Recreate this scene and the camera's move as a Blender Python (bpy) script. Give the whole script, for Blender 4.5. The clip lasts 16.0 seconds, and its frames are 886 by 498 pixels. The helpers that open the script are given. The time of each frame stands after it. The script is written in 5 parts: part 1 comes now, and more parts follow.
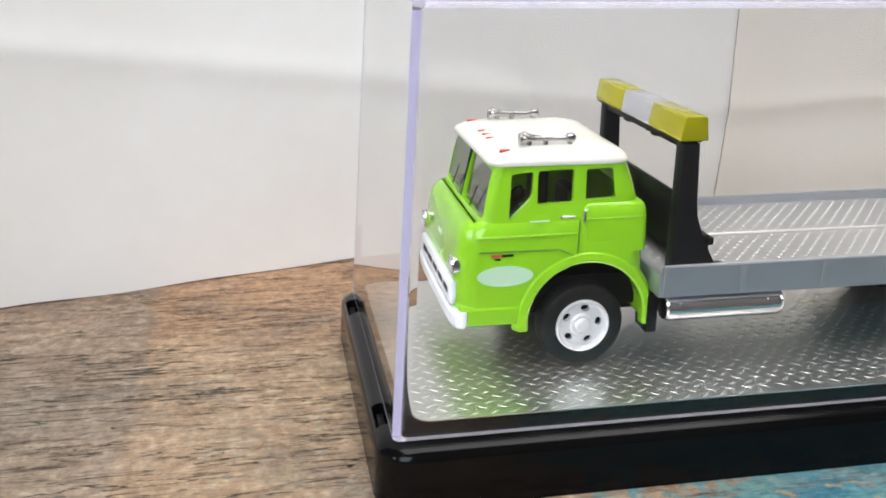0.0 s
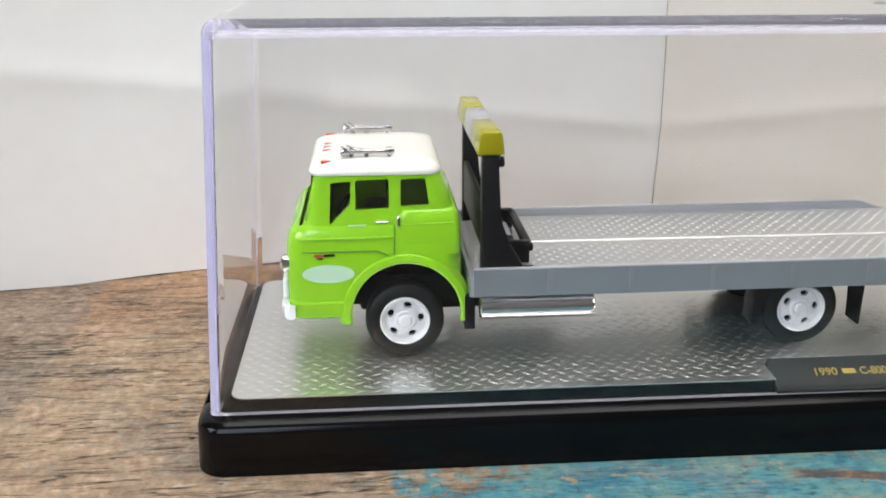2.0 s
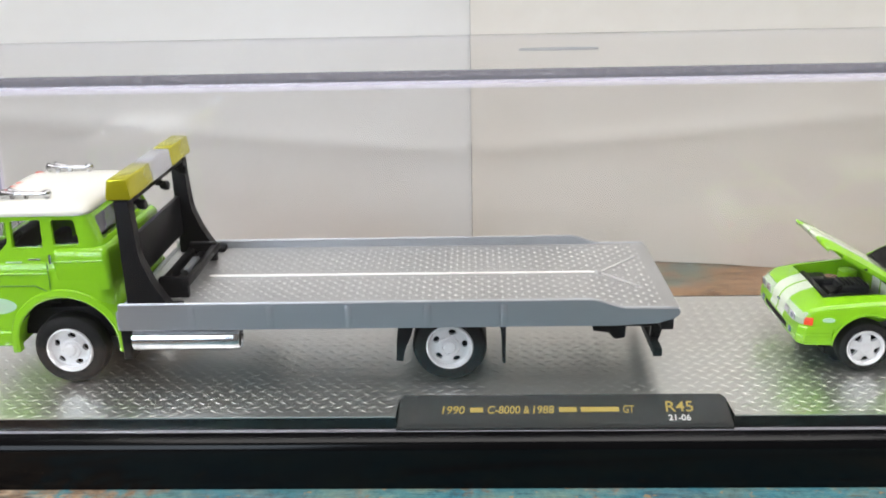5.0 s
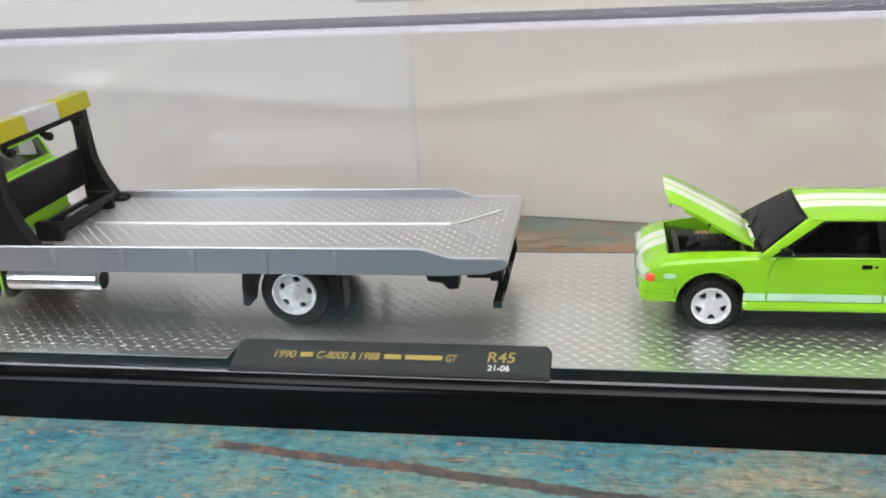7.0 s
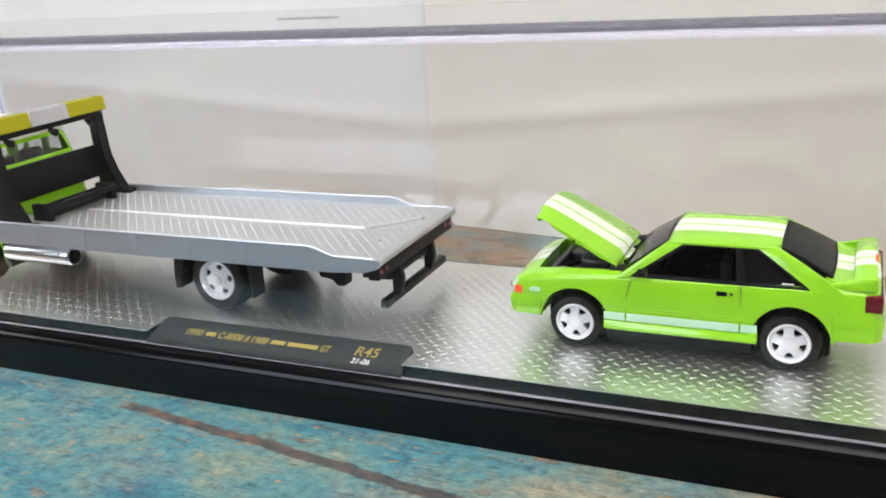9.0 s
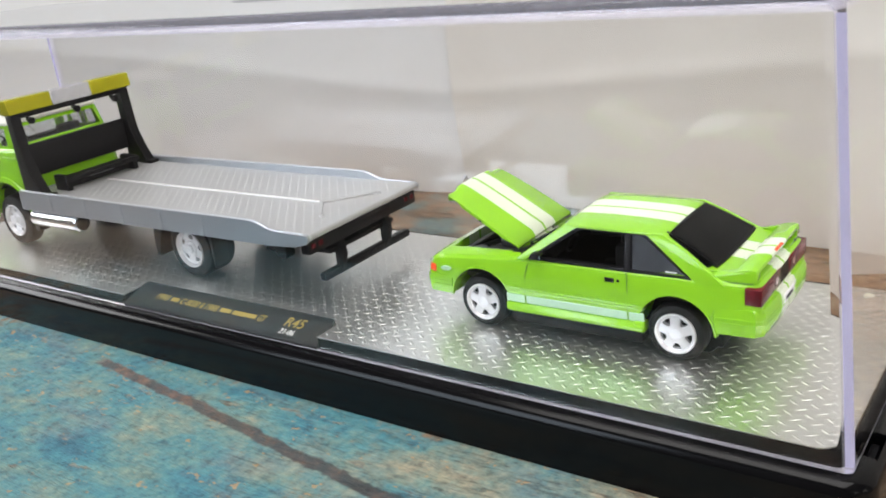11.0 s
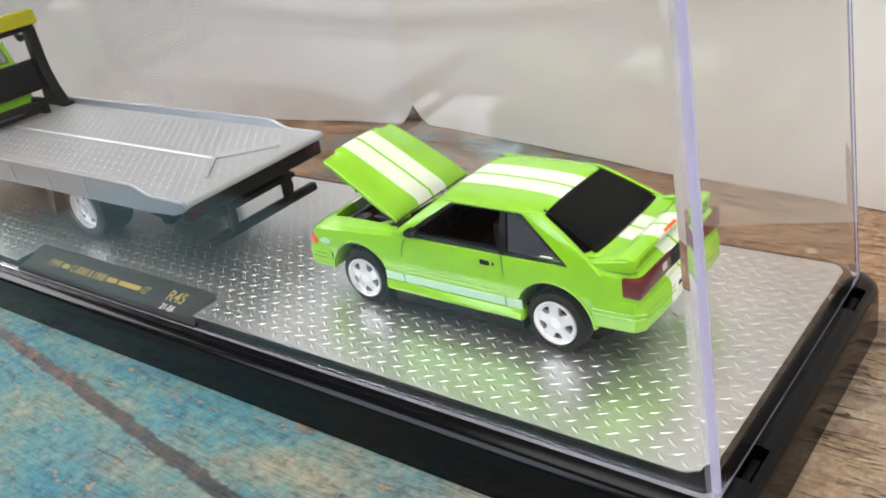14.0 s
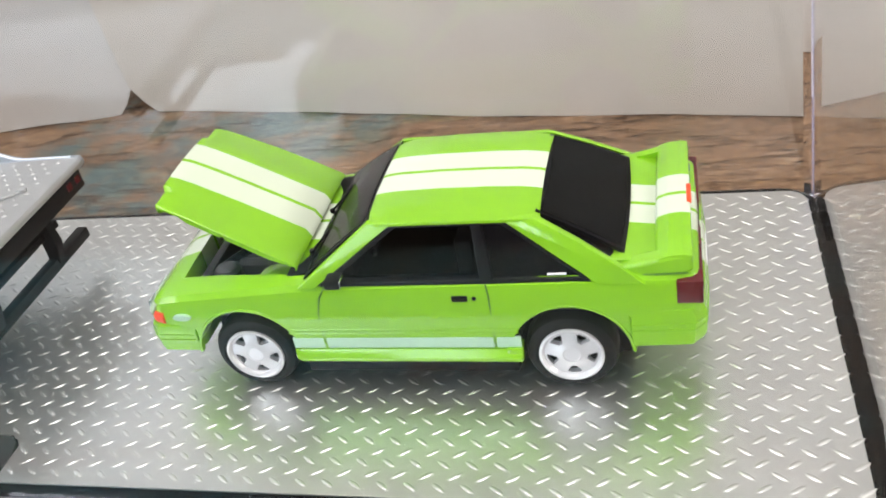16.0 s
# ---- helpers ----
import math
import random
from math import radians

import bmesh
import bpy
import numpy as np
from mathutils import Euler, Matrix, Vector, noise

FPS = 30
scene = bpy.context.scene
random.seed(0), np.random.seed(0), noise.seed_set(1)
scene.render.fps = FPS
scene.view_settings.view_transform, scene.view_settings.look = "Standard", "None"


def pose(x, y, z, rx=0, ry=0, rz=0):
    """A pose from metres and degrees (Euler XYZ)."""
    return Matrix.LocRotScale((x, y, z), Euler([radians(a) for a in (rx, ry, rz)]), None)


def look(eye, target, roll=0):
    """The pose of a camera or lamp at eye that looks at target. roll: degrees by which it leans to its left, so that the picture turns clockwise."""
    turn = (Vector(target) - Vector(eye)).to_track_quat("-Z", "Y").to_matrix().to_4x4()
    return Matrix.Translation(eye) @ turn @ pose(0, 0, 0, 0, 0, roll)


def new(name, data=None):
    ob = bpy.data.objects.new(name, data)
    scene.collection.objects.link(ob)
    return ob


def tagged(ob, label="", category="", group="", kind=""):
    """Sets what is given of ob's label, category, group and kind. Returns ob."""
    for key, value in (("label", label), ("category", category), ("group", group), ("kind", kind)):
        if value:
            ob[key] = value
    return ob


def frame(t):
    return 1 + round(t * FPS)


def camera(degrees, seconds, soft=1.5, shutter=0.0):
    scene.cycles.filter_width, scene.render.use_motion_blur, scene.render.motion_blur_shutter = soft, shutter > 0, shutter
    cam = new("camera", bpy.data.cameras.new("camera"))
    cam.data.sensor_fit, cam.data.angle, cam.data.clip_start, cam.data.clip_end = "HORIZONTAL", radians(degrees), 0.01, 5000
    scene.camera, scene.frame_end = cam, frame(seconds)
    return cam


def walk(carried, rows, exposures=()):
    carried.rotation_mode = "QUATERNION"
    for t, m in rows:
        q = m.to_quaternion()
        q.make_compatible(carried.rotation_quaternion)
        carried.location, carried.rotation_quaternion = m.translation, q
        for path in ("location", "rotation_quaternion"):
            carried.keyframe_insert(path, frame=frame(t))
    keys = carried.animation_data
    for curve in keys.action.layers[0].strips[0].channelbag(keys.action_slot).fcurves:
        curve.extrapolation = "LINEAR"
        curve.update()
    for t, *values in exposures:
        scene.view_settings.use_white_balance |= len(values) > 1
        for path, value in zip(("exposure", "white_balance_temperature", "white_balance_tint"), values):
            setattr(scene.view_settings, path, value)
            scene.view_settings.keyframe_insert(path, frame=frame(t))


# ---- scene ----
cam = camera(51.06, 16.0, soft=1.8)
CM = 0.01  # everything below is written in centimetres: the subject is a shelf model
# seconds, eye, aim (cm), roll (degrees)
PATH = [
    (0, (-1.473, -12.253, 8.545), (0.363, -2.990, 5.254), 0.91),
    (0.5, (-0.073, -12.879, 8.658), (1.321, -3.549, 5.338), 1.29),
    (1, (0.743, -13.291, 8.952), (1.925, -3.949, 5.586), 1.17),
    (1.5, (1.850, -14.205, 9.038), (2.905, -4.752, 5.950), 0.43),
    (2, (3.214, -14.613, 9.010), (3.944, -5.166, 5.813), -0.05),
    (2.5, (5.014, -14.879, 9.272), (5.533, -5.434, 6.028), -0.29),
    (3, (6.144, -14.960, 9.506), (6.607, -5.549, 6.156), 0.08),
    (3.5, (7.455, -15.218, 9.510), (7.760, -5.773, 6.237), 0.09),
    (4, (8.826, -15.323, 9.781), (8.967, -5.878, 6.500), -0.16),
    (4.5, (10.466, -15.398, 10.024), (10.379, -5.985, 6.650), -0.51),
    (5, (12.006, -15.381, 10.051), (11.681, -5.932, 6.793), -1.30),
    (7.5, (19.378, -15.241, 9.380), (17.181, -6.160, 5.816), -3.31),
    (8, (20.976, -15.242, 9.194), (18.207, -6.253, 5.798), -3.18),
    (8.5, (22.868, -15.010, 9.594), (19.389, -6.272, 6.196), -3.78),
    (9, (24.786, -14.506, 9.132), (20.791, -5.889, 6.006), -3.86),
    (9.5, (26.127, -13.980, 9.168), (21.783, -5.557, 5.978), -4.48),
    (12, (32.496, -10.514, 9.227), (25.946, -3.786, 5.789), -7.23),
    (12.5, (33.597, -9.848, 9.026), (26.742, -3.442, 5.566), -6.91),
    (13, (33.599, -9.246, 9.144), (26.612, -3.046, 5.576), -7.25),
    (13.5, (32.353, -8.822, 9.340), (25.758, -2.418, 5.404), -8.27),
    (14, (30.862, -8.413, 9.571), (24.990, -1.642, 5.135), -9.52),
    (14.5, (29.766, -7.823, 9.466), (24.516, -0.793, 4.667), -11.66),
    (15, (28.611, -7.057, 9.349), (24.249, 0.354, 4.244), -12.50),
    (15.5, (26.796, -6.657, 9.424), (23.579, 1.152, 4.069), -11.84),
    (16, (25.168, -6.138, 9.114), (22.694, 1.772, 3.518), -11.51),
]


def cmv(p):
    return tuple(CM * v for v in p)


walk(cam, [(t, look(cmv(eye), cmv(aim), roll)) for t, eye, aim, roll in PATH],
     exposures=[(0.0, 0.23), (2.5, 0.19), (5.0, 0.17), (7.4, 0.12), (8.0, 0.29), (9.5, 0.23), (12.0, 0.16), (14.5, 0.14), (16.0, 0.06)])

# ---- light ----
world = bpy.data.worlds.new("world")
scene.world = world
world.use_nodes = True
wn = world.node_tree
sky = wn.nodes.new("ShaderNodeTexSky")
sky.sky_type = "NISHITA"
sky.sun_disc = False
sky.sun_elevation, sky.sun_rotation = radians(50), radians(160)
wn.links.new(sky.outputs[0], wn.nodes["Background"].inputs[0])
wn.nodes["Background"].inputs[1].default_value = 0.12


def soft_lamp(x, y, z, sx, sy, aim, watts, colour):
    lamp = bpy.data.lights.new("soft_light", "AREA")
    lamp.shape, lamp.size, lamp.size_y = "RECTANGLE", sx, sy
    lamp.energy, lamp.color = watts, colour
    ob = new("soft_light", lamp)
    ob.matrix_world = look((x, y, z), aim)
    return ob


# unseen lamps added for soft daylight (metres); the south one follows window reflections
soft_lamp(0.15, -0.25, 1.68, 1.6, 1.1, (0.15, -0.24, 0.0), 21.0, (1.0, 0.955, 0.90))
soft_lamp(-0.82, -1.58, 0.86, 1.0, 1.08, (0.05, 0.05, 0.05), 15.0, (0.80, 0.90, 1.0))
soft_lamp(2.16, -0.45, 0.85, 1.1, 0.9, (0.0, 0.05, 0.05), 19.0, (1.0, 0.945, 0.88))
soft_lamp(-1.96, -0.62, 0.85, 1.1, 0.8, (-0.1, 0.05, 0.1), 16.0, (0.97, 0.965, 0.96))


# ---- mesh helpers ----
def bm_new():
    return bmesh.new()


def finish(bm, angle=32):
    bmesh.ops.remove_doubles(bm, verts=bm.verts, dist=1e-5)
    bmesh.ops.recalc_face_normals(bm, faces=bm.faces)
    lim = radians(angle)
    for f in bm.faces:
        f.smooth = True
    for e in bm.edges:
        e.smooth = not (len(e.link_faces) != 2 or e.calc_face_angle(0) > lim)


def thing(name, at, label, category, group="", kind="", moved=(0, 0, 0)):
    """An Empty at the base of a thing; its parts are written in plan centimetres, then the whole is moved."""
    ob = new(name)
    ob.empty_display_size = 0.01
    ob.location = cmv(tuple(a + m for a, m in zip(at, moved)))
    ob["base"] = at
    return tagged(ob, label, category, group, kind)


def base_of(ob):
    while ob.parent:
        ob = ob.parent
    return Vector(ob.get("base", (0, 0, 0)))


def mesh_of(name, bm, shift=(0, 0, 0), angle=32):
    finish(bm, angle)
    s = Vector(shift)
    for v in bm.verts:
        v.co = (v.co - s) * CM
    me = bpy.data.meshes.new(name)
    bm.to_mesh(me)
    bm.free()
    return me


def part(name, bm, material, parent, label="", angle=32):
    """Links a bmesh, in world centimetres, as one mesh under a thing or a part."""
    me = mesh_of(name, bm, base_of(parent), angle)
    me.materials.append(material)
    ob = new(name, me)
    ob.parent = parent
    return tagged(ob, label)


def solo(name, bm, material, label, category, kind="", group="", angle=32):
    """A thing that is one mesh."""
    me = mesh_of(name, bm, (0, 0, 0), angle)
    me.materials.append(material)
    return tagged(new(name, me), label, category, group, kind)


def bevel_new(bm, faces, r, seg=2):
    edges = {e for f in faces for e in f.edges}
    bmesh.ops.bevel(bm, geom=list(edges), offset=r, segments=seg, profile=0.5, affect="EDGES", clamp_overlap=True)


def box(bm, x0, x1, y0, y1, z0, z1, r=0.0, seg=2):
    v = [bm.verts.new((x, y, z)) for z in (z0, z1) for x, y in ((x0, y0), (x1, y0), (x1, y1), (x0, y1))]
    fs = [bm.faces.new([v[i] for i in q]) for q in ((3, 2, 1, 0), (4, 5, 6, 7), (0, 1, 5, 4), (1, 2, 6, 5), (2, 3, 7, 6), (3, 0, 4, 7))]
    if r:
        bevel_new(bm, fs, r, seg)
    return bm


def prism(bm, poly, axis, a, b, r=0.0, seg=2, taper=None):
    """Extrudes a polygon: axis y takes (x, z), x takes (y, z), z takes (x, y)."""
    def at(p, h):
        return {"y": (p[0], h, p[1]), "x": (h, p[0], p[1]), "z": (p[0], p[1], h)}[axis]
    lo = [bm.verts.new(at(p, a)) for p in poly]
    hi = [bm.verts.new(at(p, b)) for p in (taper or poly)]
    n = len(poly)
    fs = [bm.faces.new(lo), bm.faces.new(hi[::-1])]
    fs += [bm.faces.new((lo[i], hi[i], hi[(i + 1) % n], lo[(i + 1) % n])) for i in range(n)]
    if r:
        bevel_new(bm, fs, r, seg)
    return bm


def loft(bm, rings, cap0=True, cap1=True, closed=True):
    vs = [[bm.verts.new(p) for p in ring] for ring in rings]
    n = len(vs[0])
    for a, b in zip(vs, vs[1:]):
        for i in range(n if closed else n - 1):
            j = (i + 1) % n
            bm.faces.new((a[i], a[j], b[j], b[i]))
    if cap0:
        bm.faces.new(vs[0][::-1])
    if cap1:
        bm.faces.new(vs[-1])
    return bm


def rrect(x0, x1, y0, y1, r, z, seg=5):
    pts = []
    for cx, cy, a0 in ((x1 - r, y1 - r, 0), (x0 + r, y1 - r, 90), (x0 + r, y0 + r, 180), (x1 - r, y0 + r, 270)):
        for i in range(seg + 1):
            a = radians(a0 + 90 * i / seg)
            pts.append((cx + r * math.cos(a), cy + r * math.sin(a), z))
    return pts


def lathe(bm, profile, centre, axis="y", n=32, caps=True):
    """Turns (radius, height) pairs about an axis through centre."""
    c = Vector(centre)
    rings = []
    for r, h in profile:
        ring = []
        for i in range(n):
            a = 2 * math.pi * i / n
            u, w = r * math.cos(a), r * math.sin(a)
            ring.append(tuple(c + Vector({"y": (u, h, w), "x": (h, u, w), "z": (u, w, h)}[axis])))
        rings.append(ring)
    return loft(bm, rings, caps, caps)


def tube(bm, pts, r, n=8):
    pts = [Vector(p) for p in pts]
    rings = []
    for i, p in enumerate(pts):
        d = (pts[min(i + 1, len(pts) - 1)] - pts[max(i - 1, 0)]).normalized()
        up = Vector((0, 0, 1)) if abs(d.z) < 0.9 else Vector((0, 1, 0))
        s = d.cross(up).normalized()
        u = s.cross(d)
        rings.append([tuple(p + r * (math.cos(2 * math.pi * k / n) * s + math.sin(2 * math.pi * k / n) * u)) for k in range(n)])
    return loft(bm, rings)


def carved(bm, cutters):
    """The solid with the cutters taken away."""
    me = bpy.data.meshes.new("solid")
    bmesh.ops.recalc_face_normals(bm, faces=bm.faces)
    bm.to_mesh(me)
    bm.free()
    ob = new("solid", me)
    made = []
    for c in cutters:
        bmesh.ops.recalc_face_normals(c, faces=c.faces)
        cm = bpy.data.meshes.new("cutter")
        c.to_mesh(cm)
        c.free()
        co = new("cutter", cm)
        made.append(co)
        mod = ob.modifiers.new("cut", "BOOLEAN")
        mod.object, mod.operation, mod.solver = co, "DIFFERENCE", "EXACT"
    deps = bpy.context.evaluated_depsgraph_get()
    out = bmesh.new()
    out.from_mesh(ob.evaluated_get(deps).to_mesh())
    for o in made + [ob]:
        data = o.data
        bpy.data.objects.remove(o)
        bpy.data.meshes.remove(data)
    return out


# ---- materials ----
def shader(name, colour=(0.5, 0.5, 0.5), rough=0.5, metal=0.0, **more):
    m = bpy.data.materials.new(name)
    m.use_nodes = True
    p = m.node_tree.nodes["Principled BSDF"]
    p.inputs["Base Color"].default_value = (*colour, 1)
    p.inputs["Roughness"].default_value = rough
    p.inputs["Metallic"].default_value = metal
    for k, v in more.items():
        p.inputs[k.replace("_", " ")].default_value = v
    return m


class Tree:
    """Short hand for building node trees."""

    def __init__(self, m):
        self.t, self.p = m.node_tree, m.node_tree.nodes["Principled BSDF"]

    def node(self, kind, **kw):
        n = self.t.nodes.new(kind)
        for k, v in kw.items():
            if k in n.inputs:
                n.inputs[k].default_value = v
        return n

    def link(self, a, b):
        self.t.links.new(a, b)

    def coords(self, scale=(1, 1, 1), rot=(0, 0, 0), loc=(0, 0, 0)):
        c = self.node("ShaderNodeTexCoord")
        mp = self.node("ShaderNodeMapping")
        mp.inputs["Scale"].default_value, mp.inputs["Rotation"].default_value, mp.inputs["Location"].default_value = scale, rot, loc
        self.link(c.outputs["Object"], mp.inputs["Vector"])
        return mp.outputs[0]

    def noise(self, vec, scale, detail=4, rough=0.55, distortion=0.0):
        n = self.node("ShaderNodeTexNoise", Scale=scale, Detail=detail, Roughness=rough, Distortion=distortion)
        self.link(vec, n.inputs["Vector"])
        return n.outputs["Fac"]

    def ramp(self, fac, stops):
        r = self.node("ShaderNodeValToRGB")
        el = r.color_ramp.elements
        while len(el) < len(stops):
            el.new(0.5)
        for e, (pos, col) in zip(el, stops):
            e.position = pos
            e.color = (*col, 1) if len(col) == 3 else col
        self.link(fac, r.inputs[0])
        return r.outputs[0]

    def math(self, op, a, b=None, clamp=False):
        n = self.node("ShaderNodeMath")
        n.operation, n.use_clamp = op, clamp
        for i, v in enumerate((a, b)):
            if v is None:
                continue
            if isinstance(v, (int, float)):
                n.inputs[i].default_value = v
            else:
                self.link(v, n.inputs[i])
        return n.outputs[0]

    def mix(self, fac, a, b):
        n = self.node("ShaderNodeMix")
        n.data_type = "RGBA"
        for s, v in ((n.inputs[0], fac), (n.inputs[6], a), (n.inputs[7], b)):
            if isinstance(v, (int, float)):
                s.default_value = v
            elif isinstance(v, tuple):
                s.default_value = (*v, 1)
            else:
                self.link(v, s)
        return n.outputs[2]

    def bump(self, height, strength, distance=0.0005):
        b = self.node("ShaderNodeBump", Strength=strength, Distance=distance)
        self.link(height, b.inputs["Height"])
        self.link(b.outputs[0], self.p.inputs["Normal"])

    def base(self, col):
        self.link(col, self.p.inputs["Base Color"])

    def rough(self, v):
        self.link(v, self.p.inputs["Roughness"])


def flecked(name, colour, rough, vary=0.12, scale=300, metal=0.0, bump=0.05, **more):
    """A plain surface with slight variation in tone and gloss at two scales and a fine relief."""
    m = shader(name, colour, rough, metal, **more)
    t = Tree(m)
    v = t.coords()
    big, fine = t.noise(v, scale * 0.2, 3), t.noise(v, scale * 3, 4)
    f = t.math("ADD", t.math("MULTIPLY", big, 0.65), t.math("MULTIPLY", fine, 0.35))
    dark = tuple(c * (1 - vary) for c in colour)
    light = tuple(min(1, c * (1 + vary)) for c in colour)
    t.base(t.ramp(f, [(0.3, dark), (0.7, light)]))
    t.rough(t.math("ADD", t.math("MULTIPLY", fine, rough * 0.4), rough * 0.8))
    t.bump(fine, bump, 0.0001)
    return m


GREEN = (0.210, 0.480, 0.013)
green_paint = flecked("green_paint", GREEN, 0.16, 0.05, 200, bump=0.01, Coat_Weight=0.5, Coat_Roughness=0.05)
white_paint = flecked("white_paint", (0.66, 0.655, 0.60), 0.2, 0.04, 200, bump=0.01)
wheel_white = flecked("wheel_white", (0.64, 0.64, 0.655), 0.2, 0.06, 400, bump=0.03, metal=0.3)
wheel_grey = flecked("wheel_grey", (0.36, 0.36, 0.37), 0.4, 0.1, 400, bump=0.02)
bumper_white = flecked("bumper_white", (0.74, 0.76, 0.80), 0.22, 0.06, 400, bump=0.02)
tyre_rubber = flecked("tyre_rubber", (0.007, 0.007, 0.0075), 0.5, 0.3, 500, bump=0.2, Specular_IOR_Level=0.18)
black_plastic = flecked("black_plastic", (0.007, 0.007, 0.008), 0.36, 0.3, 300, bump=0.05, Specular_IOR_Level=0.15)
base_plastic = flecked("base_plastic", (0.003, 0.003, 0.0035), 0.16, 0.3, 120, bump=0.012, Specular_IOR_Level=0.2)
plaque_black = flecked("plaque_black", (0.010, 0.011, 0.011), 0.35, 0.3, 200, bump=0.05)
trim_black = flecked("trim_black", (0.004, 0.004, 0.005), 0.42, 0.3, 300, Specular_IOR_Level=0.12)
dark_glass = flecked("dark_glass", (0.003, 0.003, 0.004), 0.07, 0.2, 60, bump=0.02, Specular_IOR_Level=0.18)
hatch_black = flecked("hatch_black", (0.004, 0.0045, 0.0045), 0.22, 0.4, 500, bump=0.15, Specular_IOR_Level=0.09)
cabin_black = flecked("cabin_black", (0.004, 0.004, 0.004), 0.6, 0.25, 200, Specular_IOR_Level=0.08)
engine_black = flecked("engine_black", (0.02, 0.02, 0.022), 0.35, 0.4, 600, bump=0.3)
chrome = flecked("chrome", (0.82, 0.83, 0.85), 0.08, 0.06, 200, metal=1.0, bump=0.02)
bed_grey = flecked("bed_grey", (0.40, 0.425, 0.46), 0.33, 0.06, 120, metal=0.8, bump=0.008)
tread_steel = flecked("tread_steel", (0.47, 0.475, 0.475), 0.40, 0.10, 150, metal=0.8, bump=0.05)
# lighter copy of the deck steel, so raised treads look lit
tread_raised = flecked("tread_raised", (0.54, 0.54, 0.545), 0.38, 0.10, 300, metal=0.8, bump=0.03)
# chrome darkened and mottled to imitate mixed dark and white reflections
horn_chrome = flecked("horn_chrome", (0.50, 0.50, 0.52), 0.12, 0.3, 900, metal=1.0, bump=0.25)
rail_highlight = flecked("rail_highlight", (0.62, 0.64, 0.67), 0.3, 0.06, 200, metal=0.85, bump=0.01)
tank_chrome = flecked("tank_chrome", (0.84, 0.85, 0.88), 0.16, 0.08, 200, metal=1.0, bump=0.02)
foil = flecked("foil", (0.755, 0.755, 0.735), 0.32, 0.06, 60, metal=0.96, bump=0.015)
# lozenge highlights put into a brighter colour than the sheet's
foil_tread = flecked("foil_tread", (0.86, 0.86, 0.84), 0.36, 0.08, 200, metal=0.95, bump=0.03)
lamp_yellow = flecked("lamp_yellow", (0.44, 0.415, 0.012), 0.13, 0.08, 200, metal=0.55, bump=0.02)
lamp_clear = flecked("lamp_clear", (0.72, 0.73, 0.76), 0.12, 0.06, 200, bump=0.02)
lamp_silver = flecked("lamp_silver", (0.66, 0.66, 0.70), 0.16, 0.06, 200, metal=0.8, bump=0.02)
signal_red = flecked("signal_red", (0.75, 0.07, 0.02), 0.2, 0.1, 300)
lens_green = flecked("lens_green", (0.42, 0.52, 0.36), 0.08, 0.12, 500, bump=0.02)
fog_blue = flecked("fog_blue", (0.20, 0.24, 0.34), 0.12, 0.1, 300, metal=0.6)
screen_black = flecked("screen_black", (0.008, 0.008, 0.009), 0.09, 0.2, 100, bump=0.01, Specular_IOR_Level=0.10)
tail_red = flecked("tail_red", (0.085, 0.006, 0.010), 0.15, 0.2, 300)
mark_red = flecked("mark_red", (0.42, 0.05, 0.04), 0.35, 0.15, 300)
pale_decal = flecked("pale_decal", (0.40, 0.60, 0.42), 0.3, 0.10, 600)
silver_decal = flecked("silver_decal", (0.42, 0.55, 0.42), 0.3, 0.08, 300)
gold_ink = flecked("gold_ink", (0.34, 0.26, 0.06), 0.4, 0.10, 600, metal=0.3)
white_ink = flecked("white_ink", (0.55, 0.55, 0.54), 0.5, 0.05, 600)
seam_dark = flecked("seam_dark", (0.06, 0.17, 0.008), 0.5, 0.1, 300)
# walls of the added room, kept dark so the panes reflect little
wall_paint = flecked("wall_paint", (0.17, 0.16, 0.15), 0.8, 0.04, 3)
floor_board = flecked("floor_board", (0.10, 0.07, 0.05), 0.6, 0.3, 4)
crumb = flecked("crumb", (0.75, 0.68, 0.5), 0.8, 0.15, 800, bump=0.3)
carton_dark = flecked("carton_dark", (0.03, 0.03, 0.035), 0.5, 0.3, 60)
carton_red = flecked("carton_red", (0.5, 0.03, 0.04), 0.5, 0.1, 60)
carton_green = flecked("carton_green", (0.20, 0.22, 0.18), 0.5, 0.2, 60)

# glossy green with two broad white stripes down the middle (the car's own middle is y = 0)
striped = shader("striped_paint", GREEN, 0.16, Coat_Weight=0.5, Coat_Roughness=0.05)
t = Tree(striped)
sep = t.node("ShaderNodeSeparateXYZ")
t.link(t.coords(), sep.inputs[0])
across = t.math("ABSOLUTE", sep.outputs["Y"])
ragged = t.math("MULTIPLY", t.math("SUBTRACT", t.noise(t.coords(), 1500, 2), 0.5), 0.00012)
edge = t.math("ADD", across, ragged)
mask = t.math("MULTIPLY", t.math("GREATER_THAN", edge, 0.00030), t.math("LESS_THAN", edge, 0.0041))
tone = t.ramp(t.noise(t.coords(), 60, 3), [(0.3, tuple(c * 0.95 for c in GREEN)), (0.7, tuple(c * 1.05 for c in GREEN))])
t.base(t.mix(mask, tone, (0.60, 0.67, 0.52)))

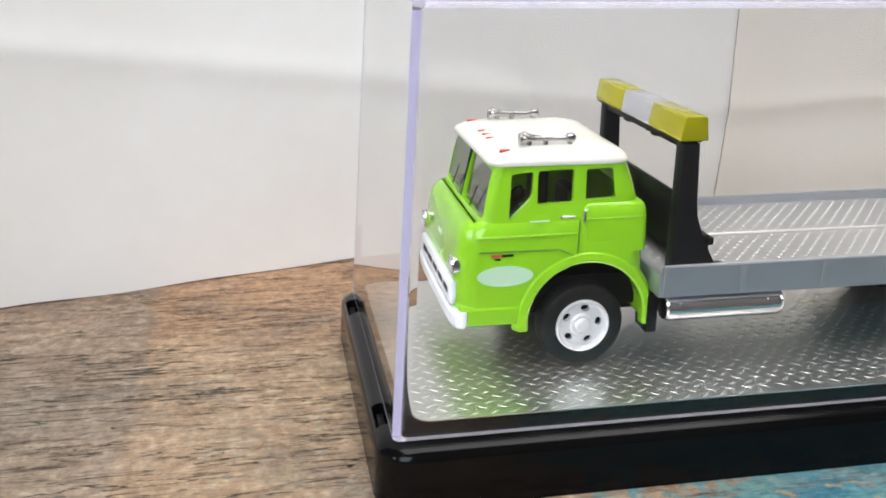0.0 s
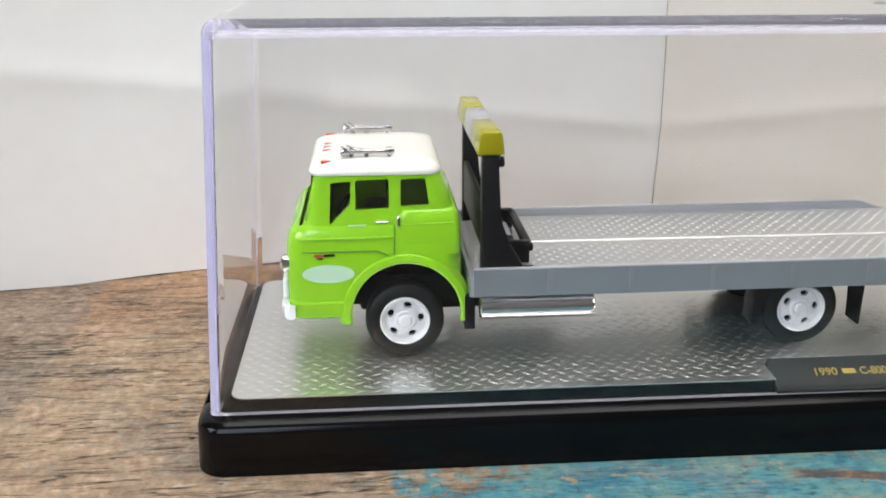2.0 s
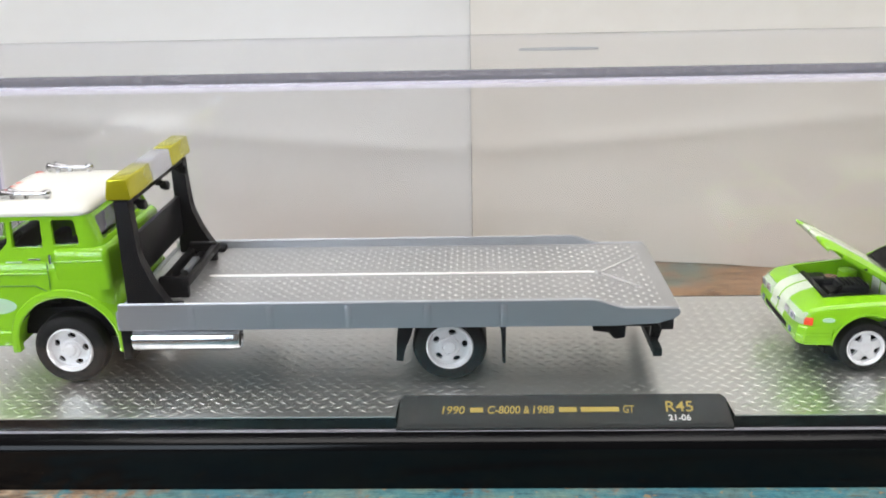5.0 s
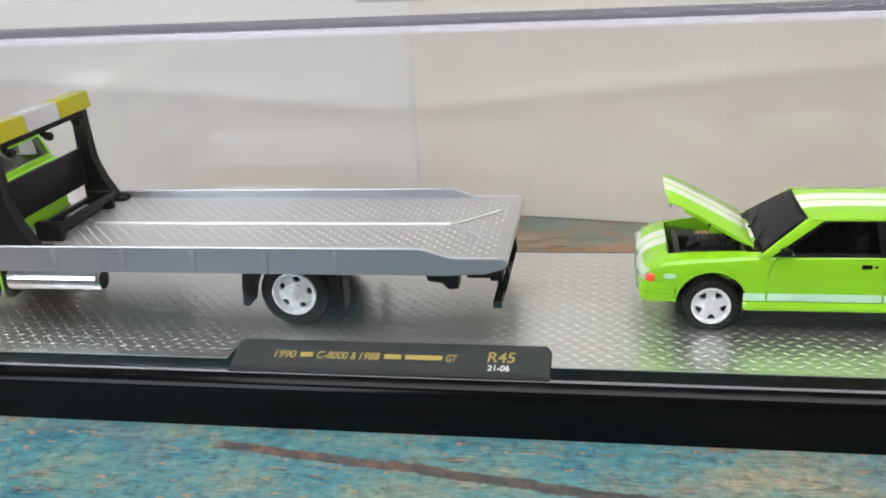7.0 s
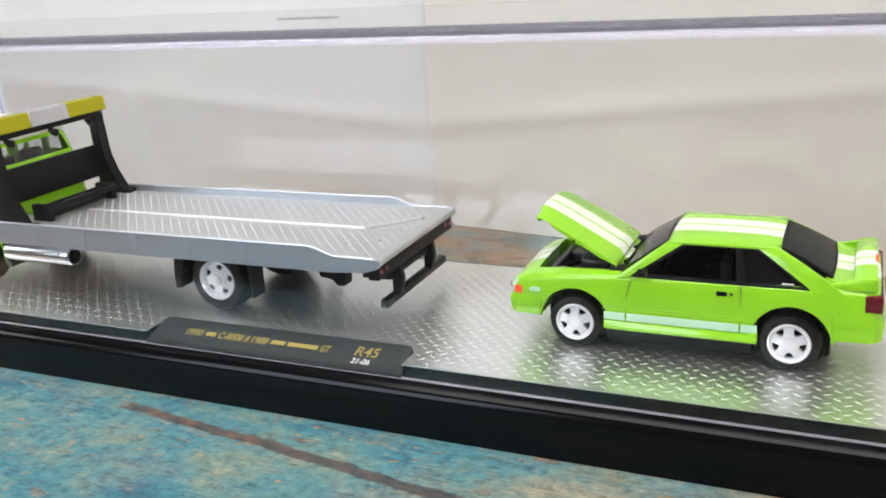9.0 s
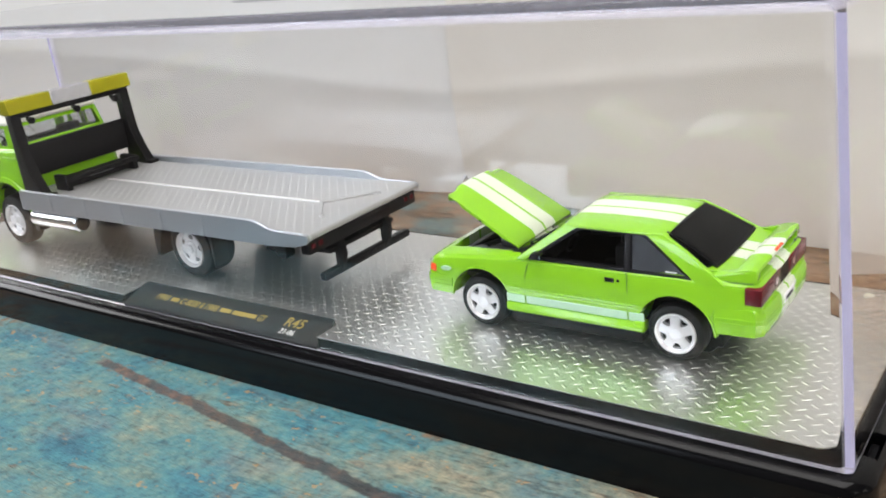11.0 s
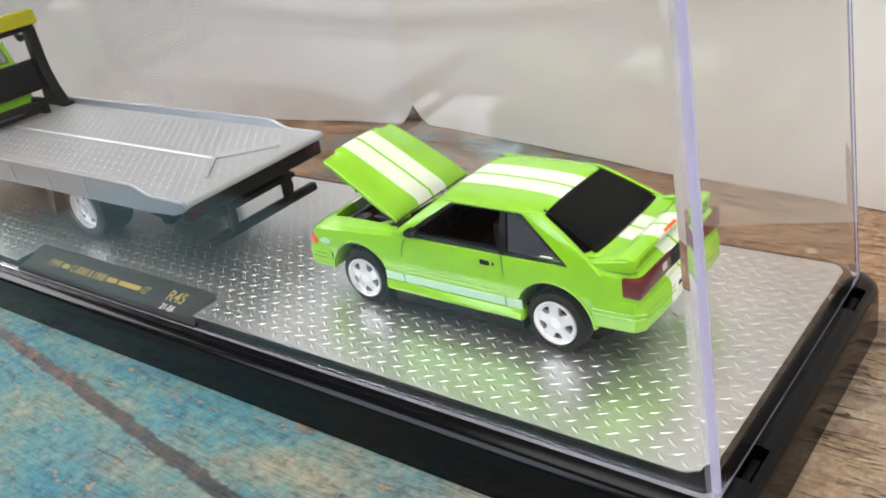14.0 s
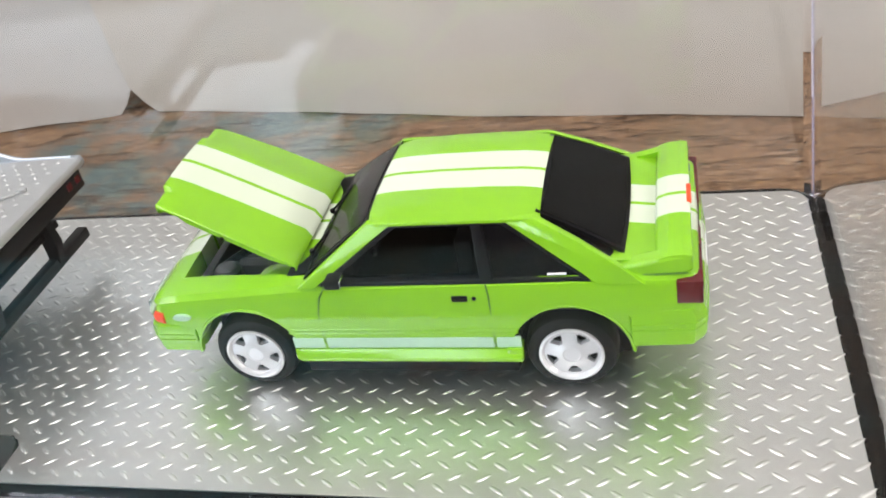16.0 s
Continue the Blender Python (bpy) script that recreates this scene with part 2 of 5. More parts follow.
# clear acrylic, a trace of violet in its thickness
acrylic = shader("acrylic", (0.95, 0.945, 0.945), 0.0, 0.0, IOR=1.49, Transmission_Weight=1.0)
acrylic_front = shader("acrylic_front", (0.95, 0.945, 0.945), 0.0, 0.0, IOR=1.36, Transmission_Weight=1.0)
# back pane tinted darker, to dim the card seen through it
acrylic_dimmed = shader("acrylic_dimmed", (0.86, 0.855, 0.85), 0.0, 0.0, IOR=1.49, Transmission_Weight=1.0)
acrylic_edge = shader("acrylic_edge", (0.82, 0.80, 0.91), 0.03, 0.0, IOR=1.2, Transmission_Weight=0.78)
edge_tint = shader("edge_tint", (0.60, 0.575, 0.75), 0.2, 0.0, IOR=1.2, Transmission_Weight=0.5)
acrylic_inner = shader("acrylic_inner", (0.97, 0.965, 0.99), 0.0, 0.0, IOR=1.06, Transmission_Weight=1.0)
smoked = shader("smoked_pane", (0.84, 0.86, 0.86), 0.02, 0.0, IOR=1.5, Transmission_Weight=1.0)
clear_lens = shader("clear_lens", (0.9, 0.92, 0.92), 0.05, 0.0, IOR=1.3, Transmission_Weight=0.7)

# white card with faint blotches; the second sheet is creamier
def card_stock(name, dark, light):
    m = shader(name, light, 0.6)
    c = Tree(m)
    at = c.coords()
    c.base(c.ramp(c.math("ADD", c.math("MULTIPLY", c.noise(at, 12, 4), 0.7), c.math("MULTIPLY", c.noise(at, 160, 3), 0.3)), [(0.3, dark), (0.7, light)]))
    c.bump(c.noise(at, 40, 5), 0.25, 0.0006)
    return m


card = card_stock("white_card", (0.84, 0.825, 0.80), (0.89, 0.885, 0.875))
card_cream = card_stock("cream_card", (0.79, 0.735, 0.66), (0.87, 0.825, 0.76))

# weathered board: brown grain with cracks along x, worn teal paint towards the front, one rusty streak
wood = shader("weathered_wood", (0.3, 0.2, 0.12), 0.75)
t = Tree(wood)
v = t.coords()
sep = t.node("ShaderNodeSeparateXYZ")
t.link(v, sep.inputs[0])
X, Y = sep.outputs["X"], sep.outputs["Y"]
grain = t.noise(t.coords((9, 62, 20)), 6, 8, 0.7, 0.6)
fibre = t.noise(t.coords((70, 420, 60)), 4, 5, 0.65)
patch = t.noise(t.coords((10, 16, 10)), 2.2, 6, 0.65)
mottle = t.noise(v, 150, 6, 0.7)
speck = t.noise(v, 420, 4, 0.7)
tex = t.math("ADD", t.math("MULTIPLY", grain, 0.18), t.math("ADD", t.math("MULTIPLY", fibre, 0.14), t.math("ADD", t.math("MULTIPLY", mottle, 0.32), t.math("MULTIPLY", speck, 0.36))))
brown = t.ramp(tex, [(0.36, (0.150, 0.103, 0.068)), (0.44, (0.255, 0.172, 0.110)), (0.52, (0.385, 0.268, 0.172)), (0.61, (0.59, 0.445, 0.30))])
grey = t.ramp(tex, [(0.38, (0.085, 0.068, 0.054)), (0.5, (0.20, 0.163, 0.128)), (0.62, (0.38, 0.315, 0.25))])
weather = t.ramp(t.math("ADD", t.math("MULTIPLY", patch, 0.75), t.math("MULTIPLY", mottle, 0.25)), [(0.47, (0, 0, 0)), (0.60, (1, 1, 1))])
bare = t.mix(t.math("MULTIPLY", weather, 0.8), brown, grey)
# specks of old ochre and grey-green paint left in the grain
dots = t.noise(t.coords((1, 1.8, 1), loc=(0.4, 0.2, 0)), 480, 3, 0.6)
bare = t.mix(t.math("MULTIPLY", t.ramp(dots, [(0.60, (0, 0, 0)), (0.67, (1, 1, 1))]), 0.55), bare, (0.56, 0.37, 0.19))
moss = t.math("MULTIPLY", t.ramp(dots, [(0.34, (1, 1, 1)), (0.43, (0, 0, 0))]), t.ramp(Y, [(0.02, (1, 1, 1)), (0.07, (0.25, 0.25, 0.25))]))
bare = t.mix(t.math("MULTIPLY", moss, 0.55), bare, (0.20, 0.235, 0.19))
# a redder board behind the case and beyond its end
ruddy = t.ramp(t.math("ADD", Y, t.math("MULTIPLY", t.math("SUBTRACT", patch, 0.5), 0.05)), [(0.052, (0, 0, 0)), (0.078, (1, 1, 1))])
rm = t.node("ShaderNodeMix")
rm.data_type, rm.blend_type = "RGBA", "MULTIPLY"
t.link(t.math("MULTIPLY", ruddy, 0.75), rm.inputs[0])
t.link(bare, rm.inputs[6])
rm.inputs[7].default_value = (1.0, 0.83, 0.72, 1)
bare = rm.outputs[2]
# darker and greyer beyond a line near x = -4.2
endline = t.math("ADD", X, t.math("MULTIPLY", t.math("SUBTRACT", t.noise(v, 60, 6, 0.65), 0.5), 0.010))
dark_end = t.math("MULTIPLY", t.ramp(t.math("ADD", t.math("MULTIPLY", endline, 60.0), 3.0), [(0.42, (1, 1, 1)), (0.58, (0, 0, 0))]), 0.6)
bare = t.mix(dark_end, bare, grey)
hue = t.math("ADD", t.math("MULTIPLY", t.math("SUBTRACT", X, 0.145), 0.55), t.math("MULTIPLY", t.noise(t.coords((0.8, 1.3, 1)), 55, 7, 0.68), 0.72))
hue = t.math("ADD", hue, t.math("ADD", t.math("MULTIPLY", mottle, 0.16), t.math("MULTIPLY", speck, 0.12)))
teal = t.ramp(hue, [(0.36, (0.024, 0.115, 0.175)), (0.44, (0.042, 0.190, 0.245)), (0.50, (0.080, 0.225, 0.245)), (0.57, (0.145, 0.240, 0.210)), (0.66, (0.27, 0.275, 0.195))])
grit = t.ramp(t.math("ADD", t.math("MULTIPLY", speck, 0.6), t.math("MULTIPLY", fibre, 0.4)), [(0.36, (0.40, 0.42, 0.42)), (0.47, (0.95, 0.95, 0.95)), (0.64, (1.45, 1.38, 1.30))])
# where the paint still holds: in front of the case, from x = 3 to 23 cm
front = t.math("SUBTRACT", 0.003, Y)
inx = t.math("MINIMUM", t.math("MULTIPLY", t.math("SUBTRACT", X, 0.050), 1.5), t.math("MULTIPLY", t.math("SUBTRACT", 0.265, X), 0.55))
held = t.math("ADD", t.math("MULTIPLY", t.math("MINIMUM", t.math("MULTIPLY", front, 4.0), inx), 10.0),
              t.math("MULTIPLY", t.math("SUBTRACT", t.math("ADD", t.math("MULTIPLY", patch, 0.5), t.math("MULTIPLY", mottle, 0.5)), 0.46), 4.5))
paint = t.ramp(held, [(0.0, (0, 0, 0)), (0.25, (1, 1, 1))])
flake = t.ramp(t.noise(t.coords((45, 130, 45)), 2.6, 4, 0.65), [(0.60, (0, 0, 0)), (0.66, (1, 1, 1))])
worn = t.ramp(t.noise(t.coords((12, 20, 12)), 3.0, 6, 0.7), [(0.52, (0, 0, 0)), (0.66, (1, 1, 1))])
bald = t.ramp(t.math("ADD", t.math("MULTIPLY", t.math("SUBTRACT", X, 0.185), 9.0), t.math("MULTIPLY", t.math("SUBTRACT", t.math("ADD", t.math("MULTIPLY", patch, 0.6), t.math("MULTIPLY", mottle, 0.4)), 0.5), 6.0)), [(0.0, (0, 0, 0)), (0.6, (1, 1, 1))])
off = t.math("MAXIMUM", t.math("MULTIPLY", bald, 0.36), t.math("MAXIMUM", t.math("MULTIPLY", flake, 0.6), t.math("MULTIPLY", worn, 0.35)))
paint_on = t.math("MULTIPLY", paint, t.math("SUBTRACT", 1.0, off))
# remnants of blue behind the case
back_blue = t.math("MULTIPLY", t.ramp(t.math("ADD", t.math("MULTIPLY", patch, 0.6), t.math("MULTIPLY", mottle, 0.4)), [(0.44, (0, 0, 0)), (0.56, (1, 1, 1))]),
                   t.ramp(t.math("ADD", t.math("MULTIPLY", t.math("SUBTRACT", 0.042, t.math("ABSOLUTE", t.math("SUBTRACT", X, 0.150))), 18.0), t.math("ADD", t.math("MULTIPLY", t.math("SUBTRACT", patch, 0.5), 3.0), t.math("MULTIPLY", t.math("SUBTRACT", Y, 0.095), 12.0))), [(0.2, (0, 0, 0)), (0.6, (1, 1, 1))]))
paint_on = t.math("MAXIMUM", paint_on, t.math("MULTIPLY", back_blue, 0.6))
gm = t.node("ShaderNodeMix")
gm.data_type, gm.blend_type = "RGBA", "MULTIPLY"
gm.inputs[0].default_value = 1.0
t.link(teal, gm.inputs[6])
t.link(grit, gm.inputs[7])
teal = gm.outputs[2]
col = t.mix(paint_on, bare, teal)
# flecks of orange undercoat
fleck = t.ramp(t.noise(t.coords((1, 1.5, 1)), 330, 3, 0.6), [(0.645, (0, 0, 0)), (0.69, (1, 1, 1))])
col = t.mix(t.math("MULTIPLY", t.math("MULTIPLY", fleck, paint), 0.75), col, (0.46, 0.27, 0.11))
# long wavering cracks along the grain, open for a few centimetres at a time, and short hair cracks
def crack_lines(scale, width, lo, shift):
    run = t.noise(t.coords(scale, loc=shift), 5, 3, 0.55, 0.25)
    thin = t.ramp(t.math("ABSOLUTE", t.math("SUBTRACT", run, 0.5)), [(width * 0.35, (1, 1, 1)), (width, (0, 0, 0))])
    gate = t.ramp(t.noise(t.coords((scale[0] * 1.1, scale[1] * 0.35, 10), loc=shift), 5, 2, 0.5), [(lo, (0, 0, 0)), (lo + 0.09, (1, 1, 1))])
    return t.math("MULTIPLY", thin, gate)


hold = t.math("SUBTRACT", 1.0, t.math("MULTIPLY", paint_on, 0.93))
cracks = t.math("MAXIMUM", crack_lines((3.6, 44, 10), 0.007, 0.50, (0.3, 0.1, 0)), t.math("MAXIMUM", crack_lines((7, 84, 10), 0.014, 0.53, (1.7, 0.4, 0)), t.math("MULTIPLY", crack_lines((14, 170, 10), 0.024, 0.50, (0.9, 2.3, 0)), 0.9)))
cracks = t.math("MULTIPLY", cracks, hold)
col = t.mix(t.math("MULTIPLY", cracks, 0.92), col, (0.016, 0.011, 0.008))
# rusty streak
line = t.math("ADD", Y, t.math("ADD", 0.0090, t.math("MULTIPLY", t.math("SUBTRACT", X, 0.108), 0.128)))
line = t.math("ADD", line, t.math("MULTIPLY", t.math("SUBTRACT", t.noise(v, 70, 6, 0.65), 0.5), 0.0026))
line = t.math("ADD", line, t.math("MULTIPLY", t.math("SUBTRACT", t.noise(t.coords(), 22, 2), 0.5), 0.0045))
streak = t.ramp(t.math("ADD", t.math("MULTIPLY", t.math("ABSOLUTE", line), 520.0), t.math("MULTIPLY", t.math("SUBTRACT", speck, 0.5), 0.9)), [(0.60, (1, 1, 1)), (0.90, (0, 0, 0))])
streak = t.math("MULTIPLY", streak, t.math("MULTIPLY", t.ramp(t.math("ADD", X, t.math("MULTIPLY", mottle, 0.004)), [(0.106, (0, 0, 0)), (0.109, (1, 1, 1))]), t.math("LESS_THAN", t.math("ADD", X, t.math("MULTIPLY", mottle, 0.006)), 0.228)))
rust = t.ramp(t.math("ADD", t.noise(v, 260, 6, 0.75), t.math("MULTIPLY", t.math("SUBTRACT", 0.135, X), 1.6)), [(0.34, (0.022, 0.024, 0.030)), (0.48, (0.070, 0.045, 0.042)), (0.60, (0.17, 0.075, 0.045)), (0.72, (0.34, 0.17, 0.085))])
col = t.mix(t.math("MULTIPLY", streak, 0.86), col, rust)
t.base(col)
t.rough(t.math("SUBTRACT", 0.80, t.math("MULTIPLY", paint_on, 0.34)))
relief = t.math("SUBTRACT", t.math("ADD", t.math("MULTIPLY", fibre, 0.4), t.math("ADD", t.math("MULTIPLY", grain, 0.5), t.math("MULTIPLY", paint_on, 0.25))), t.math("MULTIPLY", cracks, 1.2))
t.bump(relief, 0.8, 0.0009)

# ---- setting ----
def shell_room():
    """A plain unseen room added round the table: floor, ceiling with a lamp opening, four walls, three openings at the
    lamps.
    """
    x0, x1, y0, y1, z0, z1, w = -200, 220, -160, 120, -75, 170, 12
    solo("floor", box(bm_new(), x0, x1, y0, y1, z0 - 6, z0), floor_board, "brown wooden floor under the table", "floor", "structure")
    bm = bm_new()
    for a, b, c, d in ((x0 - w, -66, y0 - w, y1 + w), (96, x1 + w, y0 - w, y1 + w), (-66, 96, y0 - w, -81), (-66, 96, 31, y1 + w)):
        box(bm, a, b, c, d, z1, z1 + 8)
    solo("ceiling", bm, wall_paint, "plain unseen ceiling with a wide opening for the added lamp", "ceiling", "structure")
    solo("wall_north", box(bm_new(), x0 - w, x1 + w, y1, y1 + w, z0 - 6, z1), wall_paint, "plain dark grey wall added behind the table", "wall", "structure")
    bm = bm_new()
    for a, b, c, d in ((y0, -101, z0 - 6, z1), (11, y1, z0 - 6, z1), (-101, 11, z0 - 6, 39), (-101, 11, 131, z1)):
        box(bm, x1, x1 + w, a, b, c, d)
    solo("wall_east", bm, wall_paint, "plain dark grey unseen side wall with an opening for a lamp", "wall", "structure")
    bm = bm_new()
    for a, b, c, d in ((x0 - w, -134, z0 - 6, z1), (-30, x1 + w, z0 - 6, z1), (-134, -30, z0 - 6, 30), (-134, -30, 142, z1)):
        box(bm, a, b, y0 - w, y0, c, d)
    solo("wall_south", bm, wall_paint, "plain dark grey unseen wall with one window opening", "wall", "structure")
    bm = bm_new()
    for a, b, c, d in ((y0, -118, z0 - 6, z1), (-6, y1, z0 - 6, z1), (-118, -6, z0 - 6, 44), (-118, -6, 126, z1)):
        box(bm, x0 - w, x0, a, b, c, d)
    solo("wall_west", bm, wall_paint, "plain dark grey unseen wall with an opening for a lamp", "wall", "structure")


shell_room()

table = thing("table", (0, 0, -75), "old wooden table with a weathered, partly teal-painted top", "table")
bm = bm_new()
box(bm, -48, 76, -7.6, 24, -3.2, 0, 0.3, 2)
part("tabletop", bm, wood, table, "weathered brown board with worn teal paint")
for lx in (-42, 66):
    for ly in (-5, 17):
        part("leg", box(bm_new(), lx, lx + 5, ly, ly + 5, -75, -3.2, 0.3), wood, table)


def backdrop_panel(name, pts, z_top, crease, notch, material, label):
    """White card standing on its edge along pts, with a soft horizontal crease and a torn lower corner at one end."""
    bm = bm_new()
    nz = 110
    dense = []
    for (ax, ay), (bx, by) in zip(pts, pts[1:]):
        k = max(2, int(math.hypot(bx - ax, by - ay) / 0.25))
        dense += [(ax + (bx - ax) * i / k, ay + (by - ay) * i / k) for i in range(k)]
    dense.append(pts[-1])
    rows = []
    for x, y in dense:
        col = []
        near = min(abs(x - notch[0]) / notch[1], 1.0)
        low = 0.03 + notch[2] * (1 - near) ** 1.6 + 0.05 * (noise.noise((x * 0.5, 3.1, 0)))
        low = max(low, 0.004)
        zc = crease(x)
        for j in range(nz + 1):
            z = low + (z_top - low) * (j / nz) ** 1.6
            d = z - zc
            bend = -0.10 * z if d < 0 else -0.10 * zc + 0.01 * d
            fold = 0.05 * math.exp(-(d / 0.18) ** 2)
            wave = 0.10 * noise.noise((x * 0.12, 0.0, z * 0.16)) + 0.03 * noise.noise((x * 0.5, 7.0, z * 0.5))
            col.append((x, y - fold + wave + bend, z))
        rows.append(col)
    loft(bm, rows, False, False, closed=False)
    finish(bm, 60)
    geo = bmesh.ops.solidify(bm, geom=bm.faces[:], thickness=0.06)
    return solo(name, bm, material, label, "backdrop", "structure", angle=60)


backdrop_panel("backdrop_1", [(-14.2, 7.5), (-7.6, 9.2), (0.5, 11.35), (6.6, 12.35), (11.97, 13.36)], 34,
               lambda x: 3.5 + (11.8 - x) * 0.135 if x > -12 else 6.7, (12.0, 0.6, 0.72), card,
               "creased white card standing behind the display case")
backdrop_panel("backdrop_2", [(12.0, 13.30), (13.4, 13.2), (16.7, 12.6), (20.8, 11.9), (25.3, 11.35), (29.1, 10.6), (36, 9.6), (48, 8.2)], 34,
               lambda x: 3.5 + (x - 11.8) * 0.115, (12.0, 0.6, 0.72), card_cream,
               "creased cream-white card standing behind the display case")

# ---- the display case ----
ZR, ZF = 1.02, 1.305  # rim and display floor


PLAQUE_CUT = [(10.48, 0.16), (16.90, 0.16), (16.885, 0.865), (16.79, 0.985), (10.60, 0.985), (10.515, 0.865)]


def case_base():
    """Black moulded base: flared skirt, rounded rim with end slots, raised plinth."""
    base = thing("display_base", (13.75, 3.3, 0), "glossy black plastic display case base standing on the wooden table", "display base")
    bm = bm_new()
    rings = []
    for inset, z in ((0.0, 0.0), (0.0, 0.02), (0.02, 0.55), (0.03, 0.80), (0.05, 0.88), (0.10, 0.95), (0.17, 1.0), (0.26, ZR), (0.52, ZR), (0.56, 1.0),
                     (0.60, 1.05), (0.62, 1.18), (0.64, 1.25), (0.68, 1.28), (0.74, 1.295)):
        rings.append(rrect(-0.04 + inset * (0.72 if inset > 0.3 else 1), 27.62 - inset * (0.72 if inset > 0.3 else 1), -0.21 + inset * (0.8 if inset > 0.3 else 1), 6.86 - inset * (0.8 if inset > 0.3 else 1), 0.55, z, 6))
    loft(bm, rings, True, True)
    cuts = []
    for x0 in (0.06, 27.22):
        for y0 in (0.72, 5.3):
            cuts.append(box(bm_new(), x0, x0 + 0.25, y0, y0 + 0.72, 0.72, 1.4))
    cuts.append(prism(bm_new(), PLAQUE_CUT, "z", 1.0, 2.0))
    part("base_tray", carved(bm, cuts), base_plastic, base, angle=25)
    for x in (0.12, 27.28):
        for y in (0.8, 5.4):
            part("clip_slot", box(bm_new(), x, x + 0.12, y, y + 0.5, 0.7, 0.9, 0.02), trim_black, base)
    return base


case_base()


def clear_cover():
    """Hollow acrylic cover, walls 2 mm thick, drafted, with rounded edges."""
    bm = bm_new()
    h0, h1 = ZR + 0.02, 7.78

    def ring(off, z, r):
        k = (z - h0) / (h1 - h0)
        return rrect(0.25 + 0.34 * k + off, 27.26 - 0.40 * k - off, 0.12 + 0.26 * k + off, 6.5 - 0.26 * k - off, r, z, 7)

    outer = [ring(0, h0 + (h1 - 0.2 - h0) * i / 6, 0.13) for i in range(7)]
    outer += [ring(0.2 * (1 - math.cos(radians(a))), h1 - 0.2 + 0.2 * math.sin(radians(a)), 0.13) for a in (18, 36, 54, 72, 90)]
    w = 0.15
    inner = [ring(w, h0 + (h1 - 0.3 - h0) * i / 6, 0.12) for i in range(7)]
    inner += [ring(w + 0.1 * (1 - math.cos(radians(a))), h1 - 0.3 + 0.11 * math.sin(radians(a)), 0.12) for a in (30, 60, 90)]
    loft(bm, inner[::-1] + outer, True, True)
    bmesh.ops.recalc_face_normals(bm, faces=bm.faces)
    cover = thing("acrylic_cover", (13.75, 3.3, h0), "clear acrylic display case cover set in the black base", "display cover")
    ni, no, per = len(inner), len(outer), 32
    groups = {}
    bm.faces.ensure_lookup_table()
    rows = ni + no - 1
    for k, f in enumerate(bm.faces):
        if k >= rows * per:
            key = "top_pane"
        else:
            row, i = divmod(k, per)
            side, step = divmod(i, 8)
            rim = row < 3 or row >= rows - 5
            foot = row == ni - 1
            if foot:
                key = "bottom_edge"
            elif rim:
                key = "top_edge"
            else:
                key = ("pane_back", "pane_left", "pane_front", "pane_right")[side] if step == 7 else ("inner_corner_%d" if row < ni else "corner_edge_%d") % side
        groups.setdefault(key, []).append(f)
    b = Vector(cover["base"])
    for key, faces in groups.items():
        verts, index, polys = [], {}, []
        for f in faces:
            poly = []
            for v in f.verts:
                index.setdefault(v, len(index))
                if index[v] == len(verts):
                    verts.append(tuple((v.co - b) * CM))
                poly.append(index[v])
            polys.append(poly)
        name = key if "corner" not in key else key[:-2]
        me = bpy.data.meshes.new(name)
        me.from_pydata(verts, [], polys)
        edge = "edge" in key
        for p in me.polygons:
            p.use_smooth = "edge" in key or "inner" in key
        me.materials.append(acrylic_edge if edge else acrylic_inner if "inner" in key else acrylic_front if "front" in key else acrylic_dimmed if "back" in key else acrylic)
        ob = new(name, me)
        ob.parent = cover
        ob.visible_shadow = False
        if edge:
            tagged(ob, "pale violet acrylic edge")
    bm.free()
    # added strips whose colour imitates violet internal reflections of panes seen edge-on
    for side, back in ((0, False), (1, False), (0, True), (1, True)):
        bm = bm_new()
        rr = []
        for z in (h0 + 0.02, h1 - 0.32):
            k = (z - h0) / (h1 - h0)
            xa = 0.25 + 0.34 * k + 0.012 if side == 0 else 27.26 - 0.40 * k - w + 0.012
            y = 6.5 - 0.26 * k - 0.18 if back else 0.12 + 0.26 * k + 0.17
            rr.append([(xa, y, z), (xa + w - 0.024, y, z), (xa + w - 0.024, y + 0.012, z), (xa, y + 0.012, z)])
        loft(bm, rr)
        part("corner_joint", bm, edge_tint, cover, "violet strip standing in for the pane seen edge-on").visible_shadow = False
    return cover


clear_cover()

# moulding gate mark on top of the cover
bm = bm_new()
tube(bm, [(12.95, 3.18, 7.79), (13.05, 3.24, 7.79), (13.8, 3.32, 7.79), (14.35, 3.26, 7.79), (14.5, 3.18, 7.79), (14.3, 3.12, 7.79), (13.6, 3.14, 7.79), (12.95, 3.18, 7.79)], 0.014, 6)
solo("gate_mark", bm, wheel_grey, "thin grey moulding mark on top of the clear cover", "mark")

floor_sheet = thing("floor_sheet", (13.75, 3.3, ZF), "silver diamond-plate foil sheet on the display base", "display floor")
bm = bm_new()
loft(bm, [rrect(0.60, 26.98, 0.27, 6.19, 0.28, z, 6) for z in (1.285, ZF)], True, True)
part("sheet", carved(bm, [prism(bm_new(), PLAQUE_CUT, "z", 1.0, 2.0)]), foil, floor_sheet)


